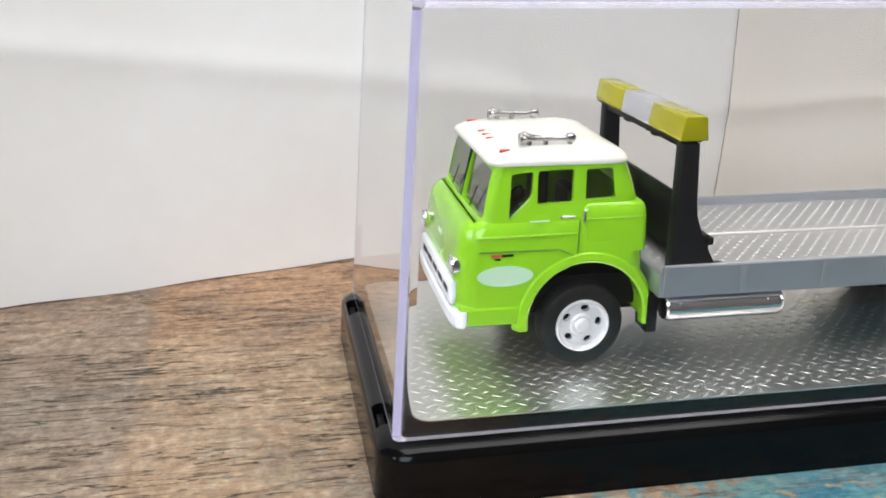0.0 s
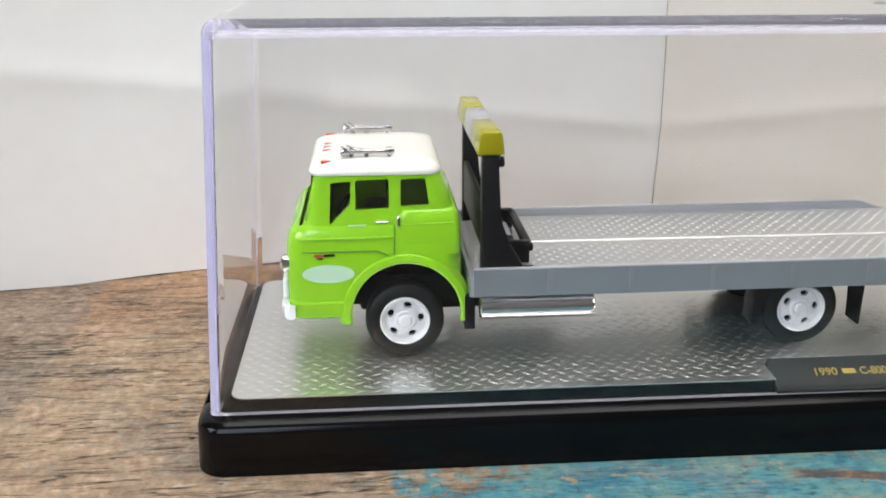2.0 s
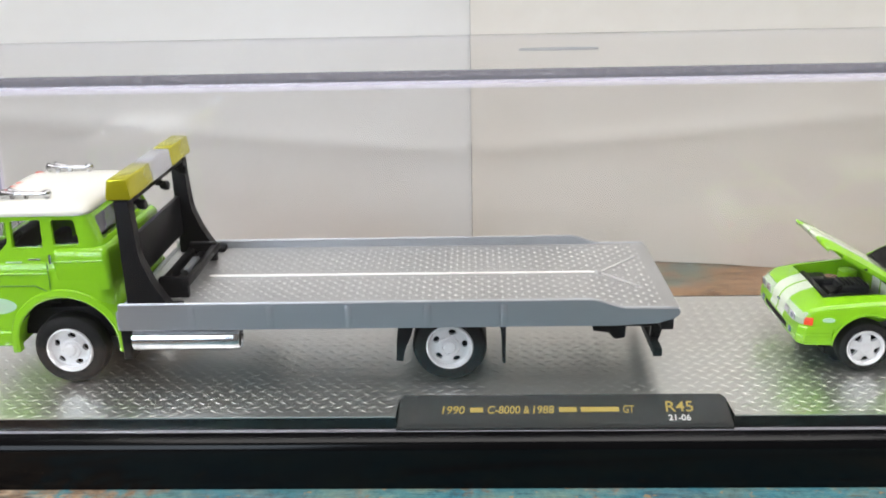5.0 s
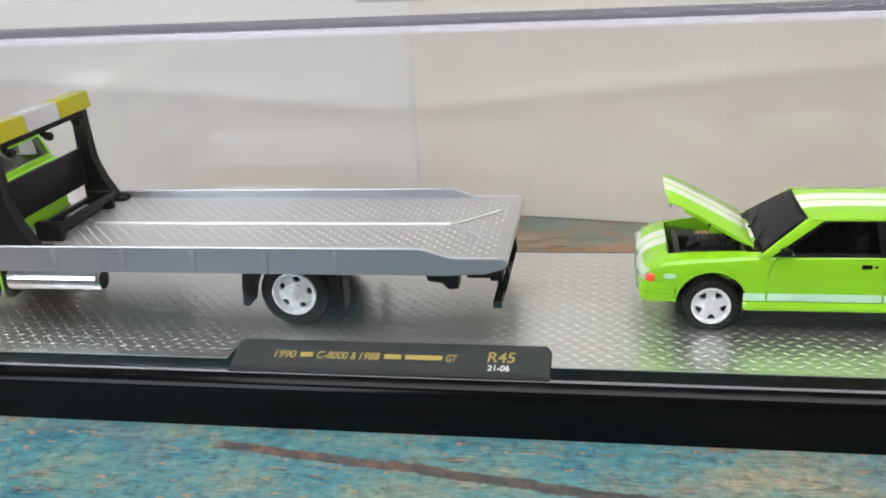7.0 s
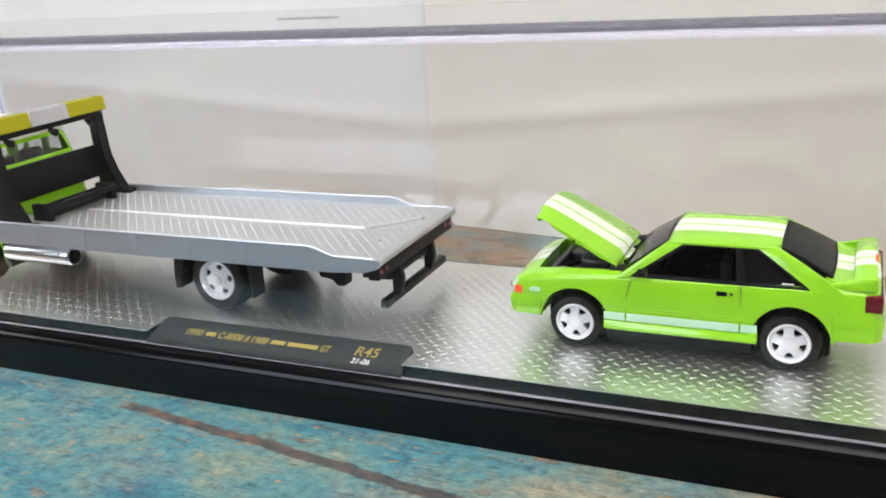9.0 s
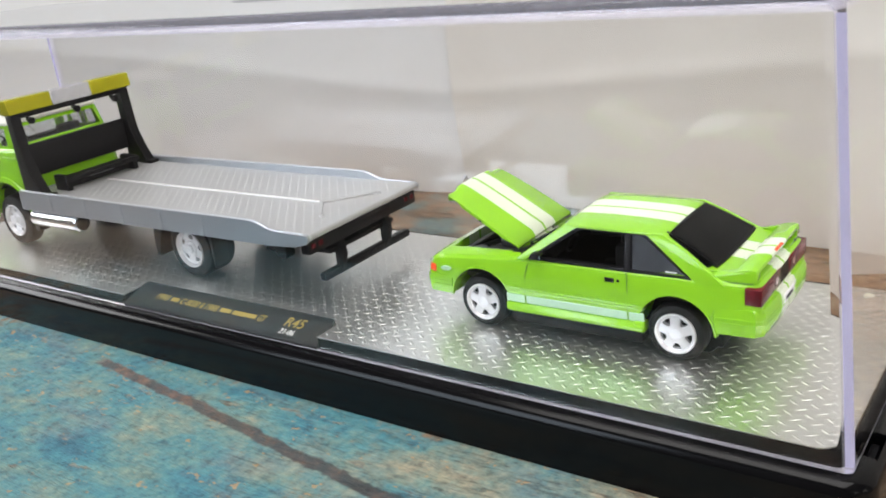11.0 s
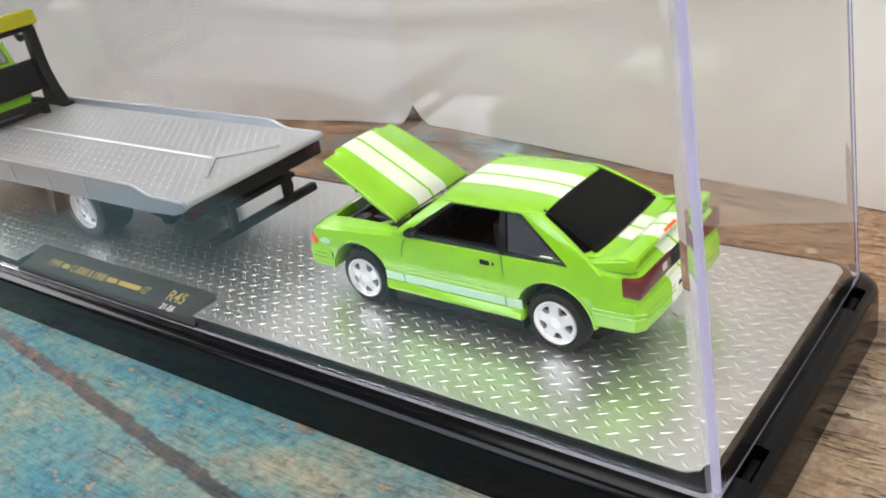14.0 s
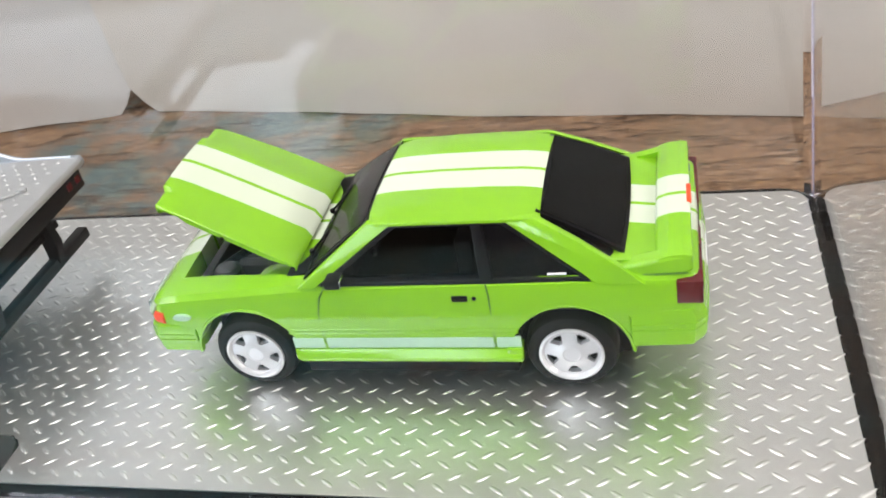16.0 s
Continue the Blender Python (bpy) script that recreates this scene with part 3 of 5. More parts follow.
def treads(x0, x1, y0, y1, z, px, py, length, width, height, turn=0.0, phase=(0.0, 0.0), skip=None):
    """Diamond plate: raised lozenges on a square lattice, every second one turned the other way."""
    verts, faces = [], []
    ny, nx = int((y1 - y0) / py) + 2, int((x1 - x0) / px) + 2
    for fam, ang in ((0, 35), (1, -35)):
        ca, sa = math.cos(radians(ang)), math.sin(radians(ang))
        for j in range(-1, ny):
            for i in range(-1, nx):
                cx = x0 + phase[0] + (i + 0.5 * fam) * px
                cy = y0 + phase[1] + (j + 0.5 * fam) * py + turn * (cx - x1)
                if not (x0 < cx < x1 and y0 < cy < y1) or (skip and skip(cx, cy)):
                    continue
                n = len(verts)
                rim = ((-1.0, 0.0), (-0.6, -0.8), (0.0, -1.0), (0.6, -0.8), (1.0, 0.0), (0.6, 0.8), (0.0, 1.0), (-0.6, 0.8))
                for k, dz in ((1.0, 0.0), (0.68, 0.62), (0.34, 0.94)):
                    for u, w in rim:
                        dx, dy = u * length * k, w * width * k
                        verts.append((cx + dx * ca - dy * sa, cy + dx * sa + dy * ca, z + dz * height))
                for r in (0, 8):
                    faces += [(n + r + q, n + r + (q + 1) % 8, n + r + 8 + (q + 1) % 8, n + r + 8 + q) for q in range(8)]
                faces.append(tuple(n + 16 + q for q in range(8)))
    return verts, faces


def tread_part(name, args, material, parent, label):
    verts, faces = treads(*args)
    b = base_of(parent)
    me = bpy.data.meshes.new(name)
    me.from_pydata([tuple((Vector(v) - b) * CM) for v in verts], [], faces)
    for p in me.polygons:
        p.use_smooth = True
    me.materials.append(material)
    ob = new(name, me)
    ob.parent = parent
    return tagged(ob, label, kind="stuff")


tread_part("tread_pattern", (0.68, 26.92, 0.36, 6.13, ZF, 0.3248, 0.332, 0.112, 0.030, 0.0088, -0.006, (0.25, 0.21),
           lambda x, y: y < 1.12 and 10.4 < x < 16.95), foil_tread, floor_sheet, "raised bright lozenges of the diamond plate")

# name plaque, sloping from the floor down to the rim
plaque = thing("name_plaque", (13.6, 0.55, ZR), "black sloping name plaque with gold lettering on the display base", "plaque")
bm = bm_new()
plan = [(10.50, 0.17), (16.88, 0.17), (16.875, 0.55), (16.87, 0.86), (16.78, 0.97), (10.61, 0.97), (10.53, 0.86), (10.515, 0.55)]


def on_slope(x, y, lift):
    return (x, y, 1.10 + (y - 0.17) * 0.37 + lift)


loft(bm, [[on_slope(x, y, -0.07) for x, y in plan], [on_slope(x, y, -0.012) for x, y in plan],
          [on_slope(13.7 + (x - 13.7) * 0.996, 0.57 + (y - 0.57) * 0.97, 0.0) for x, y in plan]])
part("plate", bm, plaque_black, plaque)


def lettering(text, x0, x1, s, size, material, shear=0.15):
    """Built-in font, laid on the plaque: from x0 to x1 along it, s up its slope (cm)."""
    cu = bpy.data.curves.new("lettering", "FONT")
    cu.body, cu.size, cu.shear, cu.extrude = text, size * CM, shear, 0.00002
    cu.offset = 0.00003
    tmp = new("lettering", cu)
    deps = bpy.context.evaluated_depsgraph_get()
    me = bpy.data.meshes.new_from_object(tmp.evaluated_get(deps))
    bpy.data.objects.remove(tmp)
    me.materials.clear()
    me.materials.append(material)
    ob = new("lettering", me)
    ob.parent = plaque
    xs = [v.co.x for v in me.vertices]
    narrow = (x1 - x0) * CM / (max(xs) - min(xs))
    slope = math.atan2(0.30, 0.81)
    b = Vector(plaque["base"])
    at = (Vector((x0 - min(xs) * narrow / CM, 0.17 + s * math.cos(slope), 1.104 + s * math.sin(slope))) - b) * CM
    ob.matrix_local = Matrix.LocRotScale(at, Euler((slope, 0, 0)), (narrow, 1, 1))
    return ob


def ink_bar(x0, x1, s0, s1, material):
    slope = math.atan2(0.30, 0.81)
    bm = bm_new()
    for z in (1.102, 1.110):
        for x, s in ((x0, s0), (x1, s0), (x1, s1), (x0, s1)):
            bm.verts.new((x, 0.17 + s * math.cos(slope), z + s * math.sin(slope)))
    bm.verts.ensure_lookup_table()
    v = bm.verts
    for q in ((0, 1, 2, 3), (4, 5, 6, 7), (0, 1, 5, 4), (1, 2, 6, 5), (2, 3, 7, 6), (3, 0, 4, 7)):
        bm.faces.new([v[i] for i in q])
    part("bar", bm, material, plaque)


lettering("1990", 11.37, 11.81, 0.36, 0.27, gold_ink)
ink_bar(11.91, 12.16, 0.39, 0.505, gold_ink)
lettering("C-8000", 12.25, 12.88, 0.36, 0.27, gold_ink)
lettering("&", 12.94, 13.05, 0.36, 0.27, gold_ink)
lettering("1988", 13.12, 13.53, 0.36, 0.27, gold_ink)
ink_bar(13.62, 13.96, 0.39, 0.505, gold_ink)
ink_bar(14.04, 14.77, 0.39, 0.505, gold_ink)
lettering("GT", 14.85, 15.07, 0.36, 0.27, gold_ink)
lettering("R45", 15.66, 16.19, 0.39, 0.37, gold_ink, 0.08)
lettering("21-06", 15.68, 16.10, 0.17, 0.20, white_ink, 0.05)

# ---- wheels ----
def tyre_profile(r, rim, w):
    return [(rim, -w / 2 + 0.02), (rim + 0.04, -w / 2), (r - 0.10, -w / 2), (r - 0.03, -w / 2 + 0.04), (r, -w / 2 + 0.1), (r, w / 2 - 0.1),
            (r - 0.03, w / 2 - 0.04), (r - 0.10, w / 2), (rim + 0.04, w / 2), (rim, w / 2 - 0.02), (rim - 0.02, 0)]


def closed_lathe(profile, c, n=40):
    bm = bm_new()
    rings = []
    for r, h in profile:
        rings.append([(c[0] + r * math.cos(2 * math.pi * i / n), c[1] + h, c[2] + r * math.sin(2 * math.pi * i / n)) for i in range(n)])
    return loft(bm, rings + [rings[0]], False, False)


def disc_solid(profile, cx, cz, n=60):
    """A closed turned solid about the wheel's axis, from (radius, y) pairs."""
    bm = bm_new()
    rings = [[(cx + a * math.cos(2 * math.pi * i / n), h, cz + a * math.sin(2 * math.pi * i / n)) for i in range(n)] for a, h in profile]
    return loft(bm, rings, True, True)


def round_hole(cx, cz, u, w, ra, rb, y0, y1, turn):
    """An oval cutter at (u, w) from the hub, ra across and rb along the spoke."""
    ca, sa = math.cos(turn), math.sin(turn)
    pts = []
    for k in range(16):
        p, q = rb * math.cos(2 * math.pi * k / 16), ra * math.sin(2 * math.pi * k / 16)
        pts.append((cx + u + p * ca - q * sa, cz + w + p * sa + q * ca))
    return prism(bm_new(), pts, "y", y0, y1)


def car_wheel(parent, cx, cy, cz, r, out):
    """White five-spoke wheel; out is -1 or 1, the side that faces outwards."""
    w = 0.40
    c = (cx, cy - out * w / 2, cz)
    wheel = part("wheel", lathe(bm_new(), [(0.30, -0.1), (0.30, 0.1)], c), trim_black, parent)
    part("tyre", closed_lathe(tyre_profile(r, 0.375, w), c), tyre_rubber, wheel, "black rubber tyre")
    f = cy
    # backing disc: the white recess's shade is put into its grey
    part("inner_dish", lathe(bm_new(), [(0.36, 0.0), (0.34, out * 0.02), (0.05, out * 0.02)], (cx, f - out * 0.15, cz), n=40), wheel_grey, wheel, "inner dish greyed for the shade behind the spokes")
    solid = disc_solid([(0.02, f - out * 0.10), (0.372, f - out * 0.10), (0.382, f - out * 0.03), (0.378, f + out * 0.015), (0.355, f + out * 0.022), (0.335, f + out * 0.005), (0.318, f - out * 0.032),
                        (0.235, f - out * 0.024), (0.15, f - out * 0.006), (0.115, f + out * 0.010), (0.10, f + out * 0.010), (0.092, f + out * 0.002), (0.02, f + out * 0.004)], cx, cz)
    cuts = []
    for k in range(5):
        a = radians(57 + 72 * k)
        ca, sa = math.cos(a), math.sin(a)
        poly = [(cx + u * ca - q * sa, cz + u * sa + q * ca) for u, q in ((0.180, -0.024), (0.180, 0.024), (0.230, 0.060), (0.278, 0.088), (0.292, 0.055), (0.297, 0.0), (0.292, -0.055), (0.278, -0.088), (0.230, -0.060))]
        cuts.append(prism(bm_new(), poly, "y", f - 0.25, f + 0.25))
    part("rim", carved(solid, cuts), wheel_white, wheel, "white five-spoke rim", angle=40)
    return wheel


def truck_wheel(parent, cx, cy, cz, r, out, dual=False):
    """White steel wheel with five oval holes and a stepped hub."""
    w = 0.48
    c = (cx, cy - out * w / 2, cz)
    wheel = part("wheel", lathe(bm_new(), [(0.46, -0.06), (0.46, 0.06)], c), trim_black, parent)
    part("tyre", closed_lathe(tyre_profile(r, 0.47, w), c), tyre_rubber, wheel, "black rubber tyre")
    if dual:
        part("tyre", closed_lathe(tyre_profile(r, 0.47, w), (cx, cy + 0.62 * -out, cz)), tyre_rubber, wheel, "black rubber tyre")
    f = cy
    solid = disc_solid([(0.02, f - out * 0.15), (0.475, f - out * 0.15), (0.482, f - out * 0.02), (0.472, f + out * 0.015), (0.452, f + out * 0.022), (0.43, f - out * 0.005), (0.405, f - out * 0.07), (0.375, f - out * 0.085),
                        (0.30, f - out * 0.07), (0.215, f - out * 0.055), (0.20, f - out * 0.03), (0.185, f - out * 0.02), (0.135, f - out * 0.015), (0.12, f + out * 0.015), (0.09, f + out * 0.03), (0.02, f + out * 0.034)], cx, cz)
    cuts = []
    for k in range(5):
        a = radians(80 + 72 * k)
        cuts.append(round_hole(cx, cz, 0.305 * math.cos(a), 0.305 * math.sin(a), 0.078, 0.058, f - 0.35, f + 0.35, a))
    part("rim", carved(solid, cuts), wheel_white, wheel, "white rim with five oval holes", angle=40)
    for k in range(5):
        a = radians(72 * k + 44)
        part("lug_nut", lathe(bm_new(), [(0.022, f - out * 0.06), (0.022, f - out * 0.008), (0.012, f - out * 0.002)], (cx + 0.162 * math.cos(a), 0, cz + 0.162 * math.sin(a)), n=8), wheel_white, wheel)
    return wheel


# ---- tow truck ----
TY = 3.25  # its middle
truck = thing("flatbed_truck", (8.7, TY, ZF), "lime green and white model flatbed tow truck with a grey bed", "toy truck", moved=(0.08, 0.09, 0))


def cab():
    y0, y1 = 1.62, 4.88
    bm = bm_new()
    rings = []
    for z, xf, xr, iy, r in ((2.16, 1.60, 4.72, 0.04, 0.22), (2.20, 1.52, 4.76, -0.02, 0.24), (2.26, 1.49, 4.78, -0.03, 0.26), (2.48, 1.47, 4.78, -0.035, 0.32), (2.52, 1.485, 4.78, -0.01, 0.34),
                             (3.2, 1.47, 4.76, -0.02, 0.38), (3.52, 1.49, 4.74, -0.015, 0.40), (3.60, 1.50, 4.74, 0.0, 0.40), (3.80, 1.54, 4.72, 0.01, 0.40), (3.92, 1.62, 4.70, 0.05, 0.38),
                             (3.97, 1.70, 4.66, 0.09, 0.34)):
        rings.append(rrect(xf, xr, y0 + iy, y1 - iy, r, z, 6))
    loft(bm, rings, True, True)
    arch = lathe(bm_new(), [(1.04, 0.9), (1.04, 5.6)], (3.70, 0, 2.22), n=48)
    under = box(bm_new(), 2.62, 4.74, 0.5, 6, 1.9, 2.23)
    hollow = box(bm_new(), 1.75, 4.55, 1.82, 4.68, 2.9, 4.5)
    body = part("cab_body", carved(bm, [arch, under, hollow]), green_paint, truck, "glossy lime green cab", angle=28)
    # raised shoulder behind the doors
    bm = bm_new()
    rings = [rrect(xa, xb, y0 + iy, y1 - iy, r, z, 6) for z, xa, xb, iy, r in
             ((3.40, 3.56, 4.735, 0.0, 0.12), (3.70, 3.56, 4.73, -0.002, 0.12), (4.02, 3.57, 4.715, 0.010, 0.12), (4.14, 3.58, 4.70, 0.03, 0.12), (4.21, 3.60, 4.67, 0.065, 0.12), (4.25, 3.64, 4.62, 0.12, 0.10))]
    loft(bm, rings, True, True)
    shoulder = carved(bm, [box(bm_new(), 3.0, 4.50, y0 + 0.19, y1 - 0.19, 3.3, 4.5)])
    part("rear_shoulder", shoulder, green_paint, body, angle=40)
    # fender lips
    for ya, yb in ((y0 - 0.09, y0 + 0.10), (y1 - 0.10, y1 + 0.09)):
        bm = bm_new()
        n = 30
        rr = []
        for i in range(n + 1):
            a = radians(188 - 196 * i / n)
            ca, sa = math.cos(a), math.sin(a)
            mid = ya + 0.03 if ya < 3 else yb - 0.03
            inn = yb if ya < 3 else ya
            rr.append([(3.70 + 1.03 * ca, mid, 2.22 + 1.03 * sa), (3.70 + 1.07 * ca, mid - (0.02 if ya < 3 else -0.02), 2.22 + 1.07 * sa),
                       (3.70 + 1.18 * ca, mid, 2.22 + 1.18 * sa), (3.70 + 1.27 * ca, inn, 2.22 + 1.27 * sa), (3.70 + 1.03 * ca, inn, 2.22 + 1.03 * sa)])
        loft(bm, rr, True, True)
        part("fender_lip", bm, green_paint, body)
    # upper half with its windows
    bm = bm_new()
    rings = []
    for z, xf, xr, iy, r in ((3.95, 1.80, 4.64, 0.08, 0.28), (4.02, 1.84, 4.63, 0.09, 0.26), (4.30, 1.90, 4.58, 0.11, 0.24), (4.6, 1.97, 4.48, 0.135, 0.22), (4.93, 2.06, 4.35, 0.165, 0.22)):
        rings.append(rrect(xf, xr, y0 + iy, y1 - iy, r, z, 6))
    inner = []
    for z, xf, xr, iy, r in ((3.88, 1.90, 4.54, 0.18, 0.2), (4.12, 1.96, 4.51, 0.20, 0.2), (4.30, 2.00, 4.48, 0.21, 0.18), (4.6, 2.07, 4.38, 0.235, 0.16), (4.99, 2.16, 4.25, 0.265, 0.16)):
        inner.append(rrect(xf, xr, y0 + iy, y1 - iy, r, z, 6))
    loft(bm, rings, True, True)
    cut = loft(bm_new(), inner, True, True)
    cuts = [cut]
    for poly in ([(2.31, 3.97), (2.35, 4.76), (2.72, 4.79), (2.70, 4.36)], [(2.79, 4.24), (2.80, 4.80), (3.41, 4.82), (3.41, 4.26)], [(3.62, 4.29), (3.62, 4.81), (4.08, 4.82), (4.15, 4.31)]):
        cuts.append(prism(bm_new(), poly, "y", 0.5, 6, 0.045, 3))
    cuts.append(prism(bm_new(), [(y0 + 0.19, 4.03), (3.20, 4.01), (3.20, 4.83), (y0 + 0.27, 4.83)], "x", 1.0, 2.4, 0.05, 2))
    cuts.append(prism(bm_new(), [(3.30, 4.01), (y1 - 0.19, 4.03), (y1 - 0.27, 4.83), (3.30, 4.83)], "x", 1.0, 2.4, 0.05, 2))
    cuts.append(prism(bm_new(), [(y0 + 0.32, 4.36), (y1 - 0.32, 4.36), (y1 - 0.40, 4.80), (y0 + 0.40, 4.80)], "x", 4.0, 5.2, 0.05, 2))
    upper = part("cab_upper", carved(bm, cuts), green_paint, truck, "lime green window posts of the cab", angle=28)
    # roof
    bm = bm_new()
    rings = [rrect(x0, x1, a, b, r, z, 6) for z, x0, x1, a, b, r in
             ((4.90, 1.98, 4.37, 1.74, 4.76, 0.26), (4.95, 1.96, 4.39, 1.72, 4.78, 0.28), (5.0, 1.98, 4.38, 1.74, 4.76, 0.30), (5.06, 2.06, 4.32, 1.80, 4.70, 0.32),
              (5.11, 2.2, 4.2, 1.92, 4.58, 0.34), (5.145, 2.45, 4.02, 2.15, 4.35, 0.34), (5.16, 2.8, 3.8, 2.6, 3.9, 0.30))]
    loft(bm, rings, True, True)
    roof = part("roof", bm, white_paint, truck, "white cab roof", angle=50)
    for y in (1.98, 2.92, 3.22, 3.52, 4.46):
        bm = bm_new()
        prism(bm, [(2.20, y - 0.04), (2.38, y), (2.20, y + 0.04), (2.18, y)], "z", 5.07, 5.135, 0.01, 1)
        part("marker_light", bm, mark_red, roof, "small red roof marker")
    # air horns
    for y in (2.18, 4.36):
        horn = part("air_horn", tube(bm_new(), [(2.74, y - 0.05, 5.26), (2.95, y - 0.03, 5.25), (3.2, y, 5.24), (3.46, y, 5.24)], 0.042, 10), horn_chrome, truck, "chrome roof air horn")
        part("trumpet", tube(bm_new(), [(2.84, y + 0.08, 5.25), (3.0, y + 0.06, 5.245), (3.28, y + 0.03, 5.24)], 0.036, 10), horn_chrome, horn)
        for dx, dy in ((0.0, -0.05), (0.10, 0.08)):
            part("bell", lathe(bm_new(), [(0.03, 2.54 + dx), (0.10, 2.55 + dx), (0.105, 2.58 + dx), (0.07, 2.63 + dx), (0.045, 2.72 + dx), (0.035, 2.82 + dx)], (0, y + dy, 5.26), "x", 16), horn_chrome, horn)
        part("compressor", lathe(bm_new(), [(0.03, 3.36), (0.075, 3.39), (0.085, 3.45), (0.07, 3.51), (0.03, 3.54)], (0, y, 5.25), "x", 14), horn_chrome, horn)
        for x in (2.70, 2.98, 3.40):
            part("foot", box(bm_new(), x, x + 0.08, y - 0.04, y + 0.04, 5.06, 5.23, 0.015, 1), horn_chrome, horn)
    # panes
    for ys in (y0 + 0.2, y1 - 0.22):
        bm = bm_new()
        prism(bm, [(2.26, 3.93), (2.31, 4.82), (4.1, 4.86), (4.16, 4.32)], "y", ys, ys + 0.02)
        part("window_pane", bm, smoked, truck)
    bm = bm_new()
    loft(bm, [[(1.90, y0 + 0.17, 3.98), (1.90, y1 - 0.17, 3.98), (1.92, y1 - 0.17, 3.98), (1.92, y0 + 0.17, 3.98)], [(2.06, y0 + 0.28, 4.86), (2.06, y1 - 0.28, 4.86), (2.08, y1 - 0.28, 4.86), (2.08, y0 + 0.28, 4.86)]])
    part("windshield", bm, smoked, truck, "clear two-piece windshield")
    bm = bm_new()
    loft(bm, [[(4.51, y0 + 0.3, 4.32), (4.51, y1 - 0.3, 4.32), (4.53, y1 - 0.3, 4.32), (4.53, y0 + 0.3, 4.32)], [(4.36, y0 + 0.36, 4.84), (4.36, y1 - 0.36, 4.84), (4.38, y1 - 0.36, 4.84), (4.38, y0 + 0.36, 4.84)]])
    part("rear_window", bm, smoked, truck)
    # inside
    for y in (2.35, 4.1):
        bm = bm_new()
        box(bm, 2.95, 3.5, y - 0.4, y + 0.4, 2.95, 3.75, 0.08)
        box(bm, 3.38, 3.62, y - 0.38, y + 0.38, 3.5, 4.42, 0.08)
        part("seat", bm, trim_black, truck, "black cab seat")
    part("dashboard", box(bm_new(), 1.96, 2.3, 1.9, 4.6, 3.6, 4.06, 0.06), trim_black, truck)
    bm = bm_new()
    n = 24
    ring = [(2.55 + 0.12 * math.cos(2 * math.pi * i / n), 2.3 + 0.26 * math.sin(2 * math.pi * i / n), 4.2 + 0.2 * math.cos(2 * math.pi * i / n)) for i in range(n + 1)]
    tube(bm, ring, 0.025, 6)
    part("steering_wheel", bm, trim_black, truck)
    part("wheel_well", box(bm_new(), 2.55, 4.72, 1.95, 4.55, 2.3, 2.9, 0.03), trim_black, truck)
    # side details
    for ys, o in ((y0, -1), (y1, 1)):
        bm = bm_new()
        tube(bm, [(3.50, ys + o * 0.028, 4.0), (3.495, ys + o * 0.03, 3.66), (3.49, ys + o * 0.03, 3.36)], 0.012, 6)
        tube(bm, [(3.46, ys + o * 0.025, 3.36), (3.30, ys + o * 0.028, 3.44), (3.18, ys + o * 0.028, 3.50), (1.8, ys + o * 0.024, 3.50)], 0.012, 6)
        part("door_gap", bm, seam_dark, body)
        bm = bm_new()
        tube(bm, [(1.72, ys + o * 0.0, 3.74), (2.4, ys + o * 0.008, 3.745), (3.46, ys + o * 0.01, 3.76)], 0.022, 8)
        tube(bm, [(3.56, ys - o * 0.02, 3.99), (4.6, ys - o * 0.02, 4.0)], 0.022, 8)
        part("body_line", bm, green_paint, body)
        bm = bm_new()
        box(bm, 3.15, 3.40, min(ys + o * 0.02, ys + o * 0.075), max(ys + o * 0.02, ys + o * 0.075), 4.045, 4.085, 0.012, 1)
        part("door_handle", bm, chrome, body, "small chrome door handle")
        bm = bm_new()
        box(bm, 3.545, 3.60, min(ys - o * 0.02, ys + o * 0.05), max(ys - o * 0.02, ys + o * 0.05), 3.96, 4.16, 0.015, 1)
        part("hinge", bm, chrome, body)
        bm = bm_new()
        prism(bm, [(2.26 + 0.48 * math.cos(2 * math.pi * i / 28), 3.07 + 0.18 * math.sin(2 * math.pi * i / 28)) for i in range(28)], "y", ys + o * 0.015, ys + o * 0.025)
        part("door_logo", bm, pale_decal, body, "pale oval emblem on the lower door")
        for xa, xb, za, zb in ((1.98, 2.54, 3.085, 3.115), (1.94, 2.58, 3.02, 3.055), (2.08, 2.44, 2.965, 2.99)):
            part("logo_bar", box(bm_new(), xa, xb, min(ys + o * 0.02, ys + o * 0.029), max(ys + o * 0.02, ys + o * 0.029), za, zb), silver_decal, body)
        part("badge", prism(bm_new(), [(2.01, 3.405), (2.19, 3.41), (2.19, 3.455), (2.01, 3.455)], "y", ys + o * 0.01, ys + o * 0.03), mark_red, body, "small red and black side badge")
        part("badge", prism(bm_new(), [(2.19, 3.41), (2.39, 3.415), (2.39, 3.455), (2.19, 3.455)], "y", ys + o * 0.01, ys + o * 0.03), trim_black, body)
        part("badge", prism(bm_new(), [(2.07, 3.355), (2.17, 3.355), (2.17, 3.385), (2.07, 3.385)], "y", ys + o * 0.01, ys + o * 0.03), trim_black, body)
        part("script_bar", prism(bm_new(), [(2.66, 3.975), (2.98, 3.98), (2.98, 4.0), (2.66, 3.995)], "y", ys - o * 0.03, ys + o * 0.0), silver_decal, body)
    # front
    bm = bm_new()
    pts = [(1.56, 1.53), (1.46, 1.57), (1.40, 1.74), (1.38, 2.4), (1.38, 4.1), (1.40, 4.76), (1.46, 4.93), (1.56, 4.97)]
    rr = []
